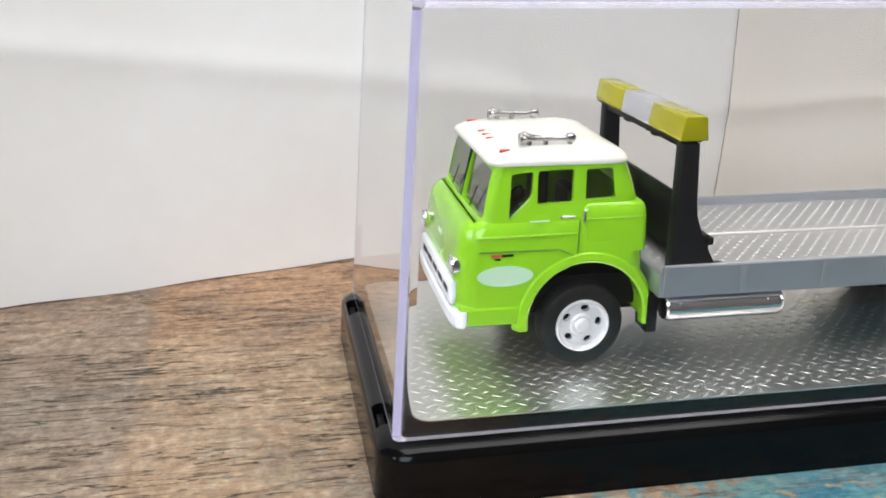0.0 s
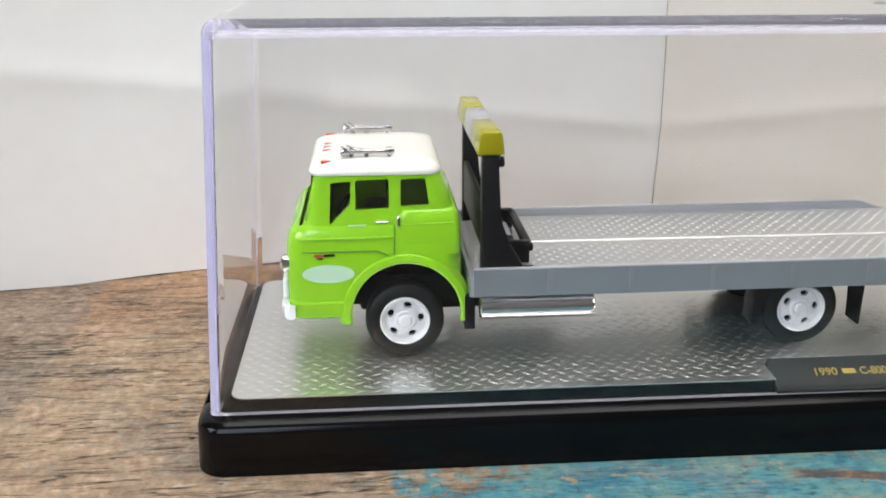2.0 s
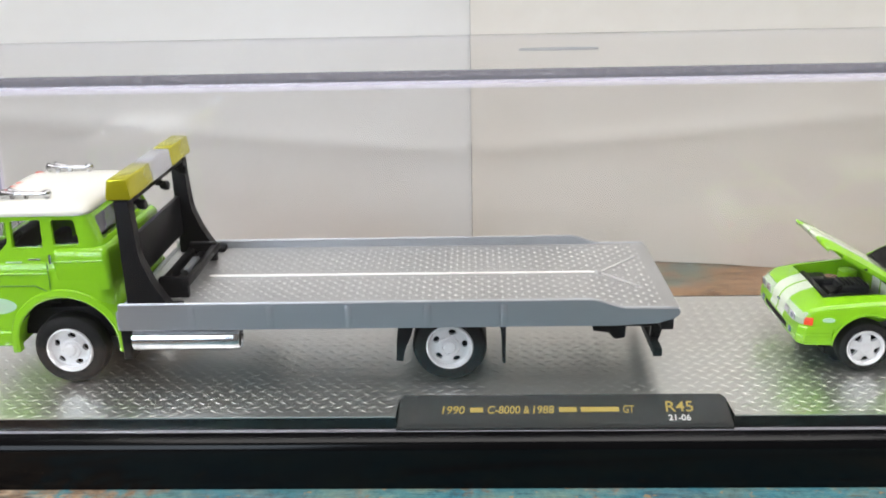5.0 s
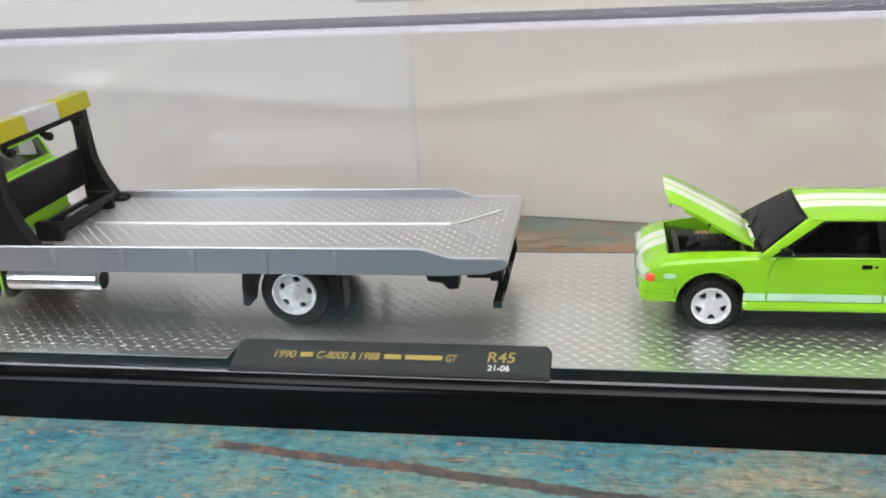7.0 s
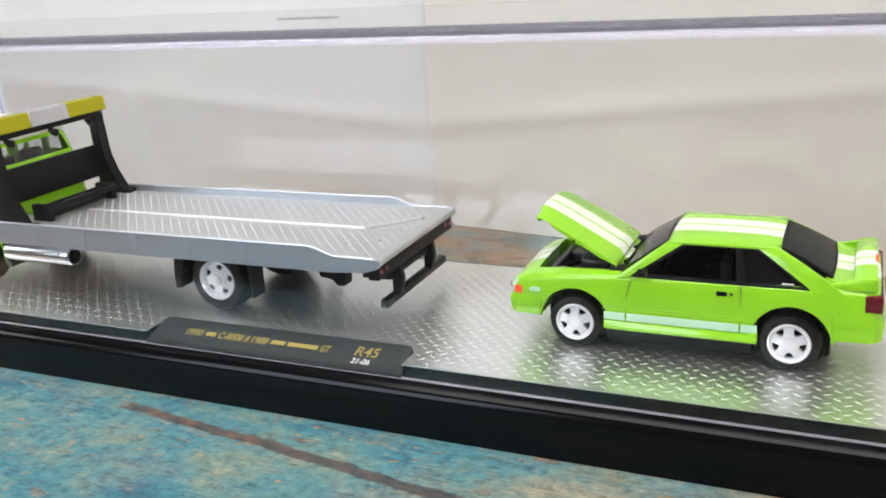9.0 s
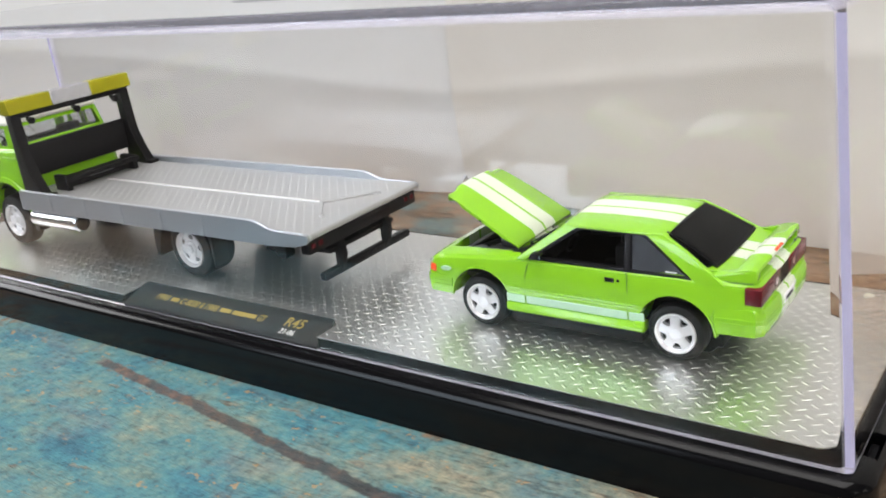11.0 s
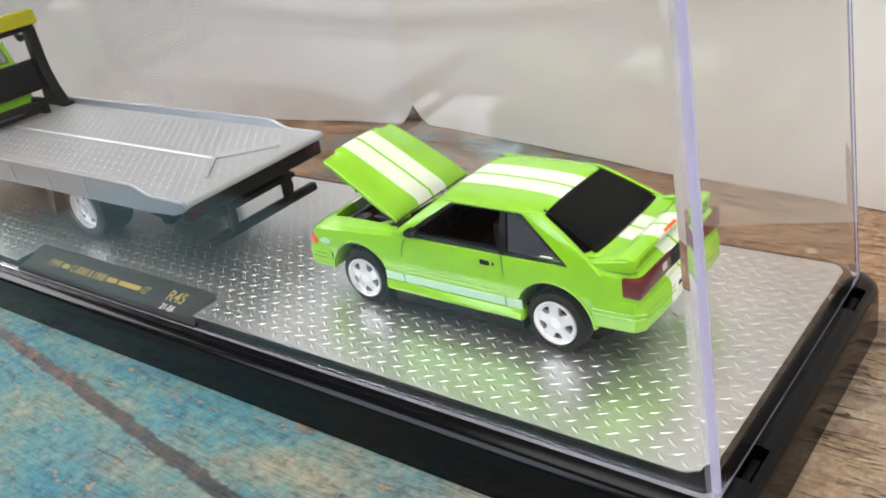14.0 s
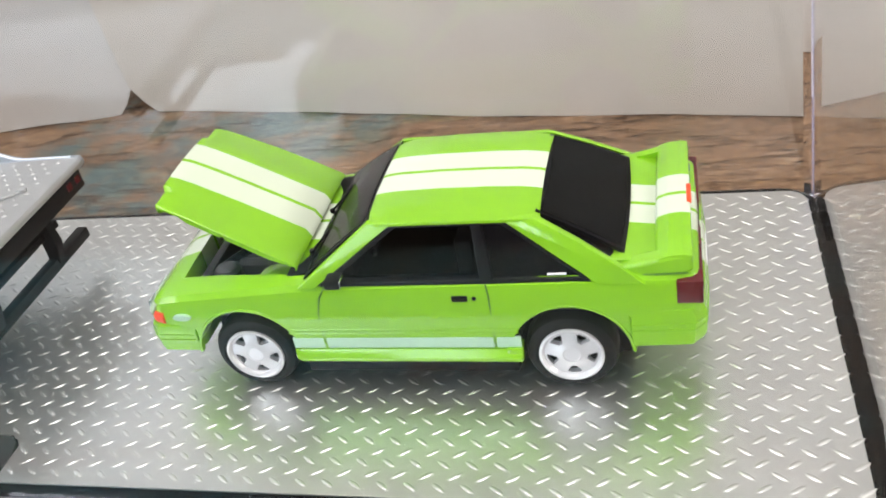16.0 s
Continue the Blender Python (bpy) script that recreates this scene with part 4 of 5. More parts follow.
    for x, y in pts:
        dx = 0.10 if 1.6 < y < 4.9 else 0.06
        rr.append([(x, y, 2.20), (x - 0.03, y, 2.24), (x - 0.04, y, 2.44), (x - 0.01, y, 2.49), (x + dx, y + (0.06 if y < 2 else -0.06 if y > 4.5 else 0), 2.47), (x + dx, y + (0.06 if y < 2 else -0.06 if y > 4.5 else 0), 2.22)])
    loft(bm, rr, True, True)
    part("bumper", bm, bumper_white, truck, "white front bumper wrapping round the corners")
    part("grille", box(bm_new(), 1.38, 1.5, 1.86, 4.64, 2.5, 2.92, 0.05), bumper_white, truck, "pale grille panel")
    for k in range(5):
        ya = 2.05 + k * 0.5
        part("grille_slot", box(bm_new(), 1.372, 1.40, ya, ya + 0.36, 2.64, 2.76, 0.01, 1), trim_black, truck)
    for y in (1.93, 4.57):
        hl = part("headlight", lathe(bm_new(), [(0.12, 1.64), (0.18, 1.50), (0.185, 1.42), (0.16, 1.39), (0.13, 1.42)], (0, y, 3.20), "x", 20), chrome, truck, "round chrome headlight")
        part("lens", lathe(bm_new(), [(0.135, 1.43), (0.11, 1.375), (0.04, 1.355)], (0, y, 3.20), "x", 18), clear_lens, hl)
    part("emblem", box(bm_new(), 1.462, 1.49, 3.1, 3.4, 3.34, 3.42, 0.008, 1), silver_decal, truck)
    for y in (2.05, 3.5):
        part("wiper", tube(bm_new(), [(1.84, y + 0.5, 4.04), (1.89, y + 0.25, 4.40), (1.90, y + 0.22, 4.46)], 0.012, 6), trim_black, truck)
    part("windshield_post", tube(bm_new(), [(1.86, 3.25, 4.0), (2.03, 3.25, 4.86)], 0.035, 8), trim_black, truck)


cab()


def flatbed():
    y0, y1 = 1.25, 5.29
    part("deck", prism(bm_new(), [(4.95, 2.70), (15.55, 2.78), (15.62, 2.88), (15.93, 2.90), (15.95, 2.97), (15.91, 3.03), (4.95, 3.03)], "y", y0 + 0.10, y1 - 0.10, 0.012, 1), tread_steel, truck, "grey diamond-plate steel deck")
    prof = [(4.92, 2.655), (9.0, 2.665), (14.72, 2.68), (15.5, 2.72), (15.83, 2.82), (15.92, 2.90), (15.93, 2.98), (15.88, 3.04), (14.86, 3.035), (14.70, 3.06), (14.36, 3.20), (14.22, 3.22), (4.92, 3.20)]
    for a, b, o in ((y0, y0 + 0.11, -1), (y1 - 0.11, y1, 1)):
        rail = part("side_rail", prism(bm_new(), prof, "y", a, b, 0.012, 1), bed_grey, truck, "grey steel side rail with a sloped end")
        ym = (a + b) / 2
        # paler tube: the rail's top highlight put into the colour
        part("rail_glint", tube(bm_new(), [(4.95, ym, 3.195), (9.0, ym, 3.203), (14.2, ym, 3.213), (14.37, ym, 3.19), (14.70, ym, 3.055), (14.86, ym, 3.032), (15.76, ym, 3.036)], 0.024, 8), rail_highlight, rail, "bright highlight line along the top edge")
        for x in (6.3, 7.85, 9.4, 10.95, 12.45):
            ya = a - 0.012 if o < 0 else b - 0.002
            part("rail_rib", box(bm_new(), x, x + 0.14, ya, ya + 0.014, 2.68, 3.15, 0.008, 2), bed_grey, rail)
    part("bed_front", box(bm_new(), 4.86, 4.97, y0 + 0.02, y1 - 0.02, 2.65, 3.05, 0.02), bed_grey, truck)
    tread_part("deck_treads", (5.05, 15.75, y0 + 0.16, y1 - 0.16, 3.03, 0.27, 0.30, 0.048, 0.028, 0.016, 0.0, (0.05, 0.05),
               lambda x, y: abs(y - TY - 0.02) < 0.05), tread_raised, truck, "raised lozenges on the deck")
    part("centre_strip", box(bm_new(), 6.2, 14.55, TY - 0.005, TY + 0.045, 3.02, 3.07, 0.01, 1), foil_tread, truck, "bright winch cable strip")
    for p in ((15.30, 2.42), (15.52, 4.22)):
        bm = bm_new()
        n = 14
        tube(bm, [(14.6 + (p[0] - 14.6) * i / n, TY + (p[1] - TY) * i / n, 3.05 + 0.016 * (i % 2)) for i in range(n + 1)], 0.022, 6)
        part("tow_chain", bm, tread_steel, truck, "grey moulded tow chain")
        part("chain_hook", lathe(bm_new(), [(0.06, 3.02), (0.06, 3.08), (0.03, 3.09)], (p[0], p[1], 0), "z", 10), tread_steel, truck)
    part("chain_ring", lathe(bm_new(), [(0.07, 3.02), (0.07, 3.085), (0.04, 3.1)], (14.58, TY, 0), "z", 12), tread_steel, truck)
    # headboard frame
    post = [(5.08, 3.02), (5.96, 3.02), (5.92, 3.10), (5.62, 3.62), (5.46, 4.05), (5.40, 4.3), (5.38, 5.28), (5.08, 5.28)]
    for a, b in ((1.36, 1.64), (4.90, 5.18)):
        part("headboard_post", prism(bm_new(), post, "y", a, b, 0.025, 2), black_plastic, truck, "black plastic headboard post")
        part("post_foot", box(bm_new(), 5.7, 6.12, a - 0.02, b + 0.06, 3.02, 3.12, 0.02), black_plastic, truck)
    part("headboard_panel", box(bm_new(), 5.10, 5.20, 1.5, 5.04, 3.50, 4.40, 0.02), black_plastic, truck, "black plastic headboard panel")
    part("crossbar", box(bm_new(), 5.10, 5.36, 1.4, 5.14, 5.18, 5.31, 0.02), black_plastic, truck)
    for y in (1.86, 3.3, 4.6):
        wl = part("work_light", lathe(bm_new(), [(0.06, 5.36), (0.10, 5.44), (0.10, 5.52), (0.08, 5.54)], (0, y, 5.08), "x", 14), black_plastic, truck)
        part("stem", box(bm_new(), 5.26, 5.42, y - 0.03, y + 0.03, 5.08, 5.2, 0.01, 1), black_plastic, wl)
    # winch
    winch = part("winch", box(bm_new(), 5.5, 6.1, 2.05, 2.22, 3.02, 3.46, 0.03), black_plastic, truck, "black winch with a coiled cable drum")
    part("end_plate", box(bm_new(), 5.5, 6.1, 4.28, 4.45, 3.02, 3.46, 0.03), black_plastic, winch)
    part("guide_bar", box(bm_new(), 6.0, 6.16, 2.0, 4.5, 3.28, 3.42, 0.03), black_plastic, winch)
    part("drum_cover", box(bm_new(), 5.46, 5.62, 2.1, 4.4, 3.1, 3.34, 0.03), black_plastic, winch)
    part("drum", lathe(bm_new(), [(0.12, 2.2), (0.12, 4.3)], (5.78, 0, 3.16), "y", 16), black_plastic, winch)
    bm = bm_new()
    tube(bm, [(5.80 + 0.10 * math.cos(i * 0.9), 2.9 + i * 0.0085, 3.24 + 0.10 * math.sin(i * 0.9)) for i in range(100)], 0.02, 5)
    part("cable_coil", bm, bed_grey, winch)
    # lightbar
    bar = part("lightbar", box(bm_new(), 5.0, 5.40, 1.35, 5.19, 5.30, 5.36, 0.01, 1), black_plastic, truck, "yellow and silver lightbar")
    sec = [(4.98, 5.34), (5.47, 5.34), (5.455, 5.42), (5.425, 5.71), (5.40, 5.735), (5.06, 5.735), (5.035, 5.71), (4.995, 5.42)]
    for a, b, m, lab in ((1.28, 2.62, lamp_yellow, "glossy yellow lightbar lens"), (2.623, 3.90, lamp_silver, "silvery lightbar centre"), (3.903, 5.26, lamp_yellow, "glossy yellow lightbar lens")):
        part("lightbar_lens", prism(bm_new(), sec, "y", a, b, 0.02, 2), m, bar, lab)


flatbed()


def chassis():
    for y in (2.62, 3.72):
        part("frame_rail", box(bm_new(), 2.0, 15.3, y, y + 0.2, 2.28, 2.58, 0.02), black_plastic, truck)
    part("floor_pan", box(bm_new(), 4.8, 15.2, 1.75, 4.75, 2.58, 2.72, 0.02), black_plastic, truck)
    part("gearbox", box(bm_new(), 2.8, 5.4, 2.7, 3.8, 1.85, 2.5, 0.1), black_plastic, truck)
    part("front_axle", tube(bm_new(), [(3.67, 1.8, 2.10), (3.67, 4.7, 2.10)], 0.1), black_plastic, truck)
    part("rear_axle", tube(bm_new(), [(11.43, 1.8, 2.10), (11.43, 4.7, 2.10)], 0.12), black_plastic, truck)
    part("differential", lathe(bm_new(), [(0.1, -0.3), (0.3, -0.15), (0.3, 0.15), (0.1, 0.3)], (11.43, TY, 2.1), "y", 16), black_plastic, truck)
    truck_wheel(truck, 3.67, 1.60, 2.08, 0.75, -1)
    truck_wheel(truck, 3.67, 4.90, 2.08, 0.75, 1)
    truck_wheel(truck, 11.43, 1.60, 2.08, 0.75, -1, True)
    truck_wheel(truck, 11.43, 4.90, 2.08, 0.75, 1, True)
    for y in (1.42, 4.62):
        part("mudflap", prism(bm_new(), [(12.42, 2.66), (12.56, 2.66), (12.55, 1.80), (12.49, 1.80), (12.48, 2.4)], "y", y, y + 0.46, 0.012, 1), black_plastic, truck, "black rear mudflap")
        part("mudflap", prism(bm_new(), [(10.42, 2.66), (10.74, 2.66), (10.66, 2.38), (10.56, 2.20), (10.50, 1.86), (10.36, 1.88), (10.38, 2.3)], "y", y, y + 0.46, 0.012, 1), black_plastic, truck, "black mudflap ahead of the wheel")
    # fuel tanks
    for y, o in ((1.53, -1), (4.97, 1)):
        tank = part("fuel_tank", lathe(bm_new(), [(0.06, 5.06), (0.21, 5.07), (0.245, 5.10), (0.25, 5.16), (0.25, 7.14), (0.245, 7.20), (0.22, 7.24), (0.20, 7.24), (0.19, 7.16), (0.06, 7.16)], (0, y, 2.375), "x", 36), tank_chrome, truck, "polished chrome fuel tank")
        for x in (5.3, 6.92):
            part("strap", lathe(bm_new(), [(0.247, x), (0.260, x + 0.005), (0.260, x + 0.05), (0.247, x + 0.055)], (0, y, 2.375), "x", 36), chrome, tank)
        part("end_cap", lathe(bm_new(), [(0.19, 7.165), (0.19, 7.185), (0.04, 7.19)], (0, y, 2.375), "x", 24), black_plastic, tank, "black tank end")
        part("tank_bracket", box(bm_new(), 5.2, 7.0, min(y, y - o * 0.5), max(y, y - o * 0.5), 2.44, 2.6, 0.02), black_plastic, tank)
        part("step", box(bm_new(), 4.80, 5.0, min(y, y - o * 0.5), max(y, y - o * 0.5), 1.9, 2.6, 0.02), black_plastic, truck)
    # tail
    part("tail_bar", box(bm_new(), 15.58, 15.83, 1.34, 5.20, 2.54, 2.875, 0.02), black_plastic, truck, "black tail bar")
    for y in (1.42, 1.66, 4.76, 5.0):
        part("tail_light", box(bm_new(), 15.82, 15.845, y, y + 0.13, 2.66, 2.78, 0.01, 1), tail_red, truck, "small red tail light")
    for y in (2.35, 4.0):
        part("hitch_post", prism(bm_new(), [(15.3, 2.6), (15.8, 2.6), (15.86, 2.2), (15.76, 1.84), (15.58, 1.84), (15.62, 2.2)], "y", y, y + 0.16, 0.015, 1), black_plastic, truck)
    part("underride_bar", box(bm_new(), 15.56, 15.74, 1.80, 4.92, 1.74, 1.92, 0.02), black_plastic, truck, "black rear step bar")
    part("hitch_shelf", box(bm_new(), 15.0, 15.70, 2.1, 4.4, 2.28, 2.40, 0.02), black_plastic, truck)
    for y in (1.5, 4.68):
        part("bed_bracket", prism(bm_new(), [(14.22, 2.70), (14.95, 2.72), (14.92, 2.30), (14.72, 2.27), (14.6, 2.44), (14.3, 2.44)], "y", y, y + 0.3, 0.02, 1), black_plastic, truck)


chassis()

# ---- hatchback car with its hood up ----
CY = 3.33
car = thing("hatchback_car", (22.0, CY, ZF), "lime green model hatchback with white twin stripes and its hood open", "toy car")
HW = 1.36


def section(x, hw, zb, zs, zt):
    half = [(0.0, zb), (hw * 0.6, zb), (hw * 0.93, zb + 0.01), (hw * 0.985, zb + 0.08), (hw, zb + 0.22), (hw + 0.005, (zb + zs) / 2), (hw - 0.01, zs - 0.16), (hw - 0.04, zs - 0.06),
            (hw - 0.10, zs), (hw * 0.80, zs + (zt - zs) * 0.55), (hw * 0.5, zs + (zt - zs) * 0.9), (0.0, zt)]
    right = [(x, CY - y, z) for y, z in half]
    left = [(x, CY + y, z) for y, z in half[-2:0:-1]]
    return right + left


def car_body():
    st = [(18.545, 0.95, 2.04, 2.36, 2.38), (18.56, 1.08, 1.99, 2.44, 2.46), (18.60, 1.18, 1.96, 2.52, 2.55), (18.68, 1.25, 1.95, 2.60, 2.65), (18.85, 1.30, 1.94, 2.68, 2.75), (19.1, 1.33, 1.94, 2.73, 2.83),
          (19.6, 1.36, 1.92, 2.79, 2.89), (20.2, 1.365, 1.88, 2.84, 2.93), (20.7, 1.37, 1.85, 2.88, 2.95), (21.3, 1.37, 1.84, 2.90, 2.96), (22.2, 1.37, 1.84, 2.92, 2.96), (23.2, 1.37, 1.85, 2.93, 2.97),
          (24.0, 1.37, 1.92, 2.94, 2.98), (24.6, 1.355, 2.0, 2.94, 2.98), (25.05, 1.33, 2.02, 2.93, 2.97), (25.28, 1.30, 2.02, 2.90, 2.94), (25.36, 1.27, 2.02, 2.86, 2.90), (25.38, 1.25, 2.04, 2.82, 2.86)]
    bm = bm_new()
    loft(bm, [section(*s) for s in st], True, True)
    cuts = []
    for cx, r in ((19.93, 0.69), (23.93, 0.70)):
        cuts.append(lathe(bm_new(), [(r, CY - 2.2), (r, CY - 0.75)], (cx, 0, 1.875), n=40))
        cuts.append(lathe(bm_new(), [(r, CY + 0.75), (r, CY + 2.2)], (cx, 0, 1.875), n=40))
        cuts.append(box(bm_new(), cx - r, cx + r, CY - 2, CY + 2, 1.5, 1.86))
    cuts.append(prism(bm_new(), [(19.10, CY - 0.95), (20.66, CY - 1.10), (20.66, CY + 1.10), (19.10, CY + 0.95)], "z", 2.25, 3.4))
    cuts.append(box(bm_new(), 20.95, 24.5, CY - 1.262, CY + 1.262, 2.45, 3.4))
    body = part("body", carved(bm, cuts), striped, car, "glossy lime green body with white stripes", angle=26)
    # inner dark parts
    part("engine_bay", prism(bm_new(), [(19.105, CY - 0.945), (20.655, CY - 1.095), (20.655, CY + 1.095), (19.105, CY + 0.945)], "z", 2.20, 2.30), engine_black, body)
    for cx in (19.93, 23.93):
        part("wheel_well", box(bm_new(), cx - 0.6, cx + 0.6, CY - 0.78, CY + 0.78, 1.75, 2.24, 0.05), trim_black, body)
    bm = bm_new()
    box(bm, 19.3, 24.6, CY - 0.86, CY + 0.86, 1.46, 1.96, 0.04)
    # wider low box added to shut light out from under the sills
    box(bm, 20.56, 23.28, CY - 1.27, CY + 1.27, 1.50, 1.90, 0.04)
    part("underbody", bm, trim_black, body)
    # bumper covers
    for name, xs, z0, z1, sgn in (("front_bumper", 18.52, 1.93, 2.33, -1), ("rear_bumper", 25.47, 2.0, 2.50, 1)):
        bm = bm_new()
        back = 0.70 if sgn < 0 else 0.84
        side = 1.348 if sgn < 0 else 1.366
        plan = [(xs - sgn * back, -side), (xs - sgn * 0.16, -1.335), (xs - sgn * 0.03, -1.2), (xs, -0.7), (xs, 0.7), (xs - sgn * 0.03, 1.2), (xs - sgn * 0.16, 1.335), (xs - sgn * back, side)]
        rr = []
        for x, y in plan:
            inx, iny = (sgn * -0.12 if abs(y) < 1.3 else 0), (0.10 if y < -1.3 else -0.10 if y > 1.3 else 0)
            rr.append([(x + inx, CY + y + iny, z0), (x - sgn * 0.03, CY + y, z0), (x, CY + y, z0 + 0.08), (x, CY + y, z1 - 0.10), (x - sgn * 0.04, CY + y * 0.992, z1 - 0.015), (x + inx, CY + y + iny, z1)])
        loft(bm, rr, True, True)
        b = part(name, bm, striped, car, "lime green bumper cover")
        bm = bm_new()
        for z in ((z0 + z1) / 2 - 0.03, (z0 + z1) / 2 + 0.05):
            tube(bm, [(x + sgn * 0.002, CY + y * 1.001, z) for x, y in plan], 0.010, 5)
        part("bumper_line", bm, green_paint, b)
    # sills, mouldings, stripe, doors, arches
    for o in (-1, 1):
        y = CY + o * HW
        bm = bm_new()
        rr = []
        for x, k in ((20.52, 0.4), (20.6, 1.0), (23.2, 1.0), (23.36, 1.1)):
            rr.append([(x, CY + o * 1.15, 1.80), (x, y + o * 0.05 * k, 1.80), (x, y + o * 0.08 * k, 1.83), (x, y + o * 0.08 * k, 1.88), (x, y + o * 0.012, 1.965), (x, CY + o * 1.2, 1.97)])
        loft(bm, rr, True, True)
        part("side_skirt", bm, green_paint, body)
        part("skirt_end", box(bm_new(), 23.18, 23.37, min(y - o * 0.05, y + o * 0.05), max(y - o * 0.05, y + o * 0.05), 1.80, 2.0, 0.02), green_paint, body)
        bm = bm_new()
        for xa, xb in ((20.52, 20.93), (20.96, 23.04), (23.07, 23.36)):
            box(bm, xa, xb, min(y - o * 0.02, y + o * 0.018), max(y - o * 0.02, y + o * 0.018), 1.985, 2.15, 0.012, 1)
        part("side_stripe", bm, pale_decal, body, "pale grey-white lower body stripe")
        bm = bm_new()
        for xa, xb in ((20.50, 20.93), (20.96, 23.04), (23.07, 23.34)):
            for z in (2.215, 2.275):
                tube(bm, [(xa, y + o * 0.006, z), (xb, y + o * 0.006, z)], 0.014, 6)
        part("side_moulding", bm, green_paint, body)
        bm = bm_new()
        tube(bm, [(21.12, y - o * 0.03, 2.91), (21.02, y + o * 0.0, 2.75), (20.955, y + o * 0.003, 2.5), (20.945, y + o * 0.003, 2.1), (20.99, y + o * 0.006, 1.98)], 0.012, 6)
        tube(bm, [(23.04, y - o * 0.02, 2.9), (23.06, y + o * 0.0, 2.75), (23.055, y + o * 0.003, 2.0)], 0.012, 6)
        part("door_gap", bm, seam_dark, body)
        for cx in (19.93, 23.93):
            bm = bm_new()
            n = 26
            rr = []
            for i in range(n + 1):
                a = radians(176 - 172 * i / n)
                ca, sa = math.cos(a), math.sin(a)
                r = 0.69 if cx < 21 else 0.70
                rr.append([(cx + r * ca, y - o * 0.06, 1.875 + r * sa), (cx + r * ca, y + o * 0.012, 1.875 + r * sa), (cx + (r + 0.03) * ca, y + o * 0.014, 1.875 + (r + 0.03) * sa), (cx + (r + 0.05) * ca, y - o * 0.06, 1.875 + (r + 0.05) * sa)])
            loft(bm, rr, True, True)
            part("arch_lip", bm, green_paint, body)
        part("door_handle", box(bm_new(), 22.62, 22.82, min(y - o * 0.03, y + o * 0.012), max(y - o * 0.03, y + o * 0.012), 2.66, 2.76, 0.015, 1), trim_black, body, "black door handle")
        part("door_lock", lathe(bm_new(), [(0.028, y - 0.012), (0.028, y + 0.012)], (22.89, 0, 2.715), "y", 12), trim_black, body)
        part("fender_emblem", prism(bm_new(), [(19.12 + 0.12 * math.cos(2 * math.pi * i / 20), 2.47 + 0.045 * math.sin(2 * math.pi * i / 20)) for i in range(20)], "y", y - o * 0.03, y + o * 0.008), pale_decal, body, "pale oval fender emblem")
        # mirror
        mir = part("door_mirror", box(bm_new(), 21.16, 21.36, min(y - o * 0.12, y + o * 0.10), max(y - o * 0.12, y + o * 0.10), 2.93, 3.05, 0.035), trim_black, car, "black door mirror")
        part("mirror_glass", box(bm_new(), 21.355, 21.368, min(y - o * 0.08, y + o * 0.08), max(y - o * 0.08, y + o * 0.08), 2.95, 3.03), chrome, mir)
        # lamps
        def nose_strip(pts, z0, z1, back):
            rr = []
            for x, w in pts:
                rr.append([(x, CY + o * w, z0), (x - 0.004, CY + o * (w + 0.004), (z0 + z1) / 2), (x + back, CY + o * (w - 0.02), z1), (x + 0.12, CY + o * (w - 0.12), z1 - 0.01), (x + 0.12, CY + o * (w - 0.12), z0)])
            return loft(bm_new(), rr, True, True)
        part("turn_signal", nose_strip([(18.665, 1.252), (18.72, 1.281), (18.82, 1.308)], 2.34, 2.495, 0.02), signal_red, car, "orange-red turn signal")
        lamp = part("headlight", nose_strip([(18.528, 0.46), (18.528, 0.75), (18.532, 0.98), (18.558, 1.10), (18.605, 1.20), (18.66, 1.25)], 2.345, 2.585, 0.085), lens_green, car, "clear wrap-round headlight")
        for w in (0.62, 0.95):
            part("reflector", prism(bm_new(), [(CY + o * w - 0.13, 2.37), (CY + o * w + 0.13, 2.37), (CY + o * w + 0.11, 2.51), (CY + o * w - 0.11, 2.51)], "x", 18.512, 18.545, 0.008, 1), lamp_silver, lamp, "silvery headlight reflector")
        part("bulb", lathe(bm_new(), [(0.065, 18.53), (0.055, 18.508), (0.02, 18.504)], (0, CY + o * 0.95, 2.44), "x", 14), fog_blue, lamp, "dark headlight bulb")
        part("fog_lamp", lathe(bm_new(), [(0.075, 18.54), (0.075, 18.515), (0.055, 18.505), (0.02, 18.50)], (0, CY + o * 0.88, 2.10), "x", 18), fog_blue, car, "small round fog lamp")
        tl = part("tail_light", box(bm_new(), 25.12, 25.405, min(CY + o * 0.26, CY + o * 1.325), max(CY + o * 0.26, CY + o * 1.325), 2.57, 2.87, 0.02), tail_red, car, "dark red tail light")
        part("reverse_lamp", box(bm_new(), 25.40, 25.412, min(CY + o * 0.42, CY + o * 0.57), max(CY + o * 0.42, CY + o * 0.57), 2.67, 2.79), lamp_silver, tl)
        part("wheel_arch_liner", lathe(bm_new(), [(0.68, CY + o * 0.8), (0.68, CY + o * 0.78)], (19.93, 0, 1.86), n=24), trim_black, body)
        part("wheel_arch_liner", lathe(bm_new(), [(0.69, CY + o * 0.8), (0.69, CY + o * 0.78)], (23.93, 0, 1.86), n=24), trim_black, body)
    part("air_intake", box(bm_new(), 18.506, 18.54, CY - 0.68, CY + 0.68, 2.03, 2.15, 0.012, 1), trim_black, car, "black air intake in the front bumper")
    part("badge", box(bm_new(), 18.53, 18.56, CY - 0.07, CY + 0.07, 2.40, 2.44, 0.006, 1), fog_blue, car)
    part("plate", box(bm_new(), 25.46, 25.482, CY - 0.28, CY + 0.28, 2.22, 2.40, 0.01, 1), lamp_clear, car, "small white number plate")
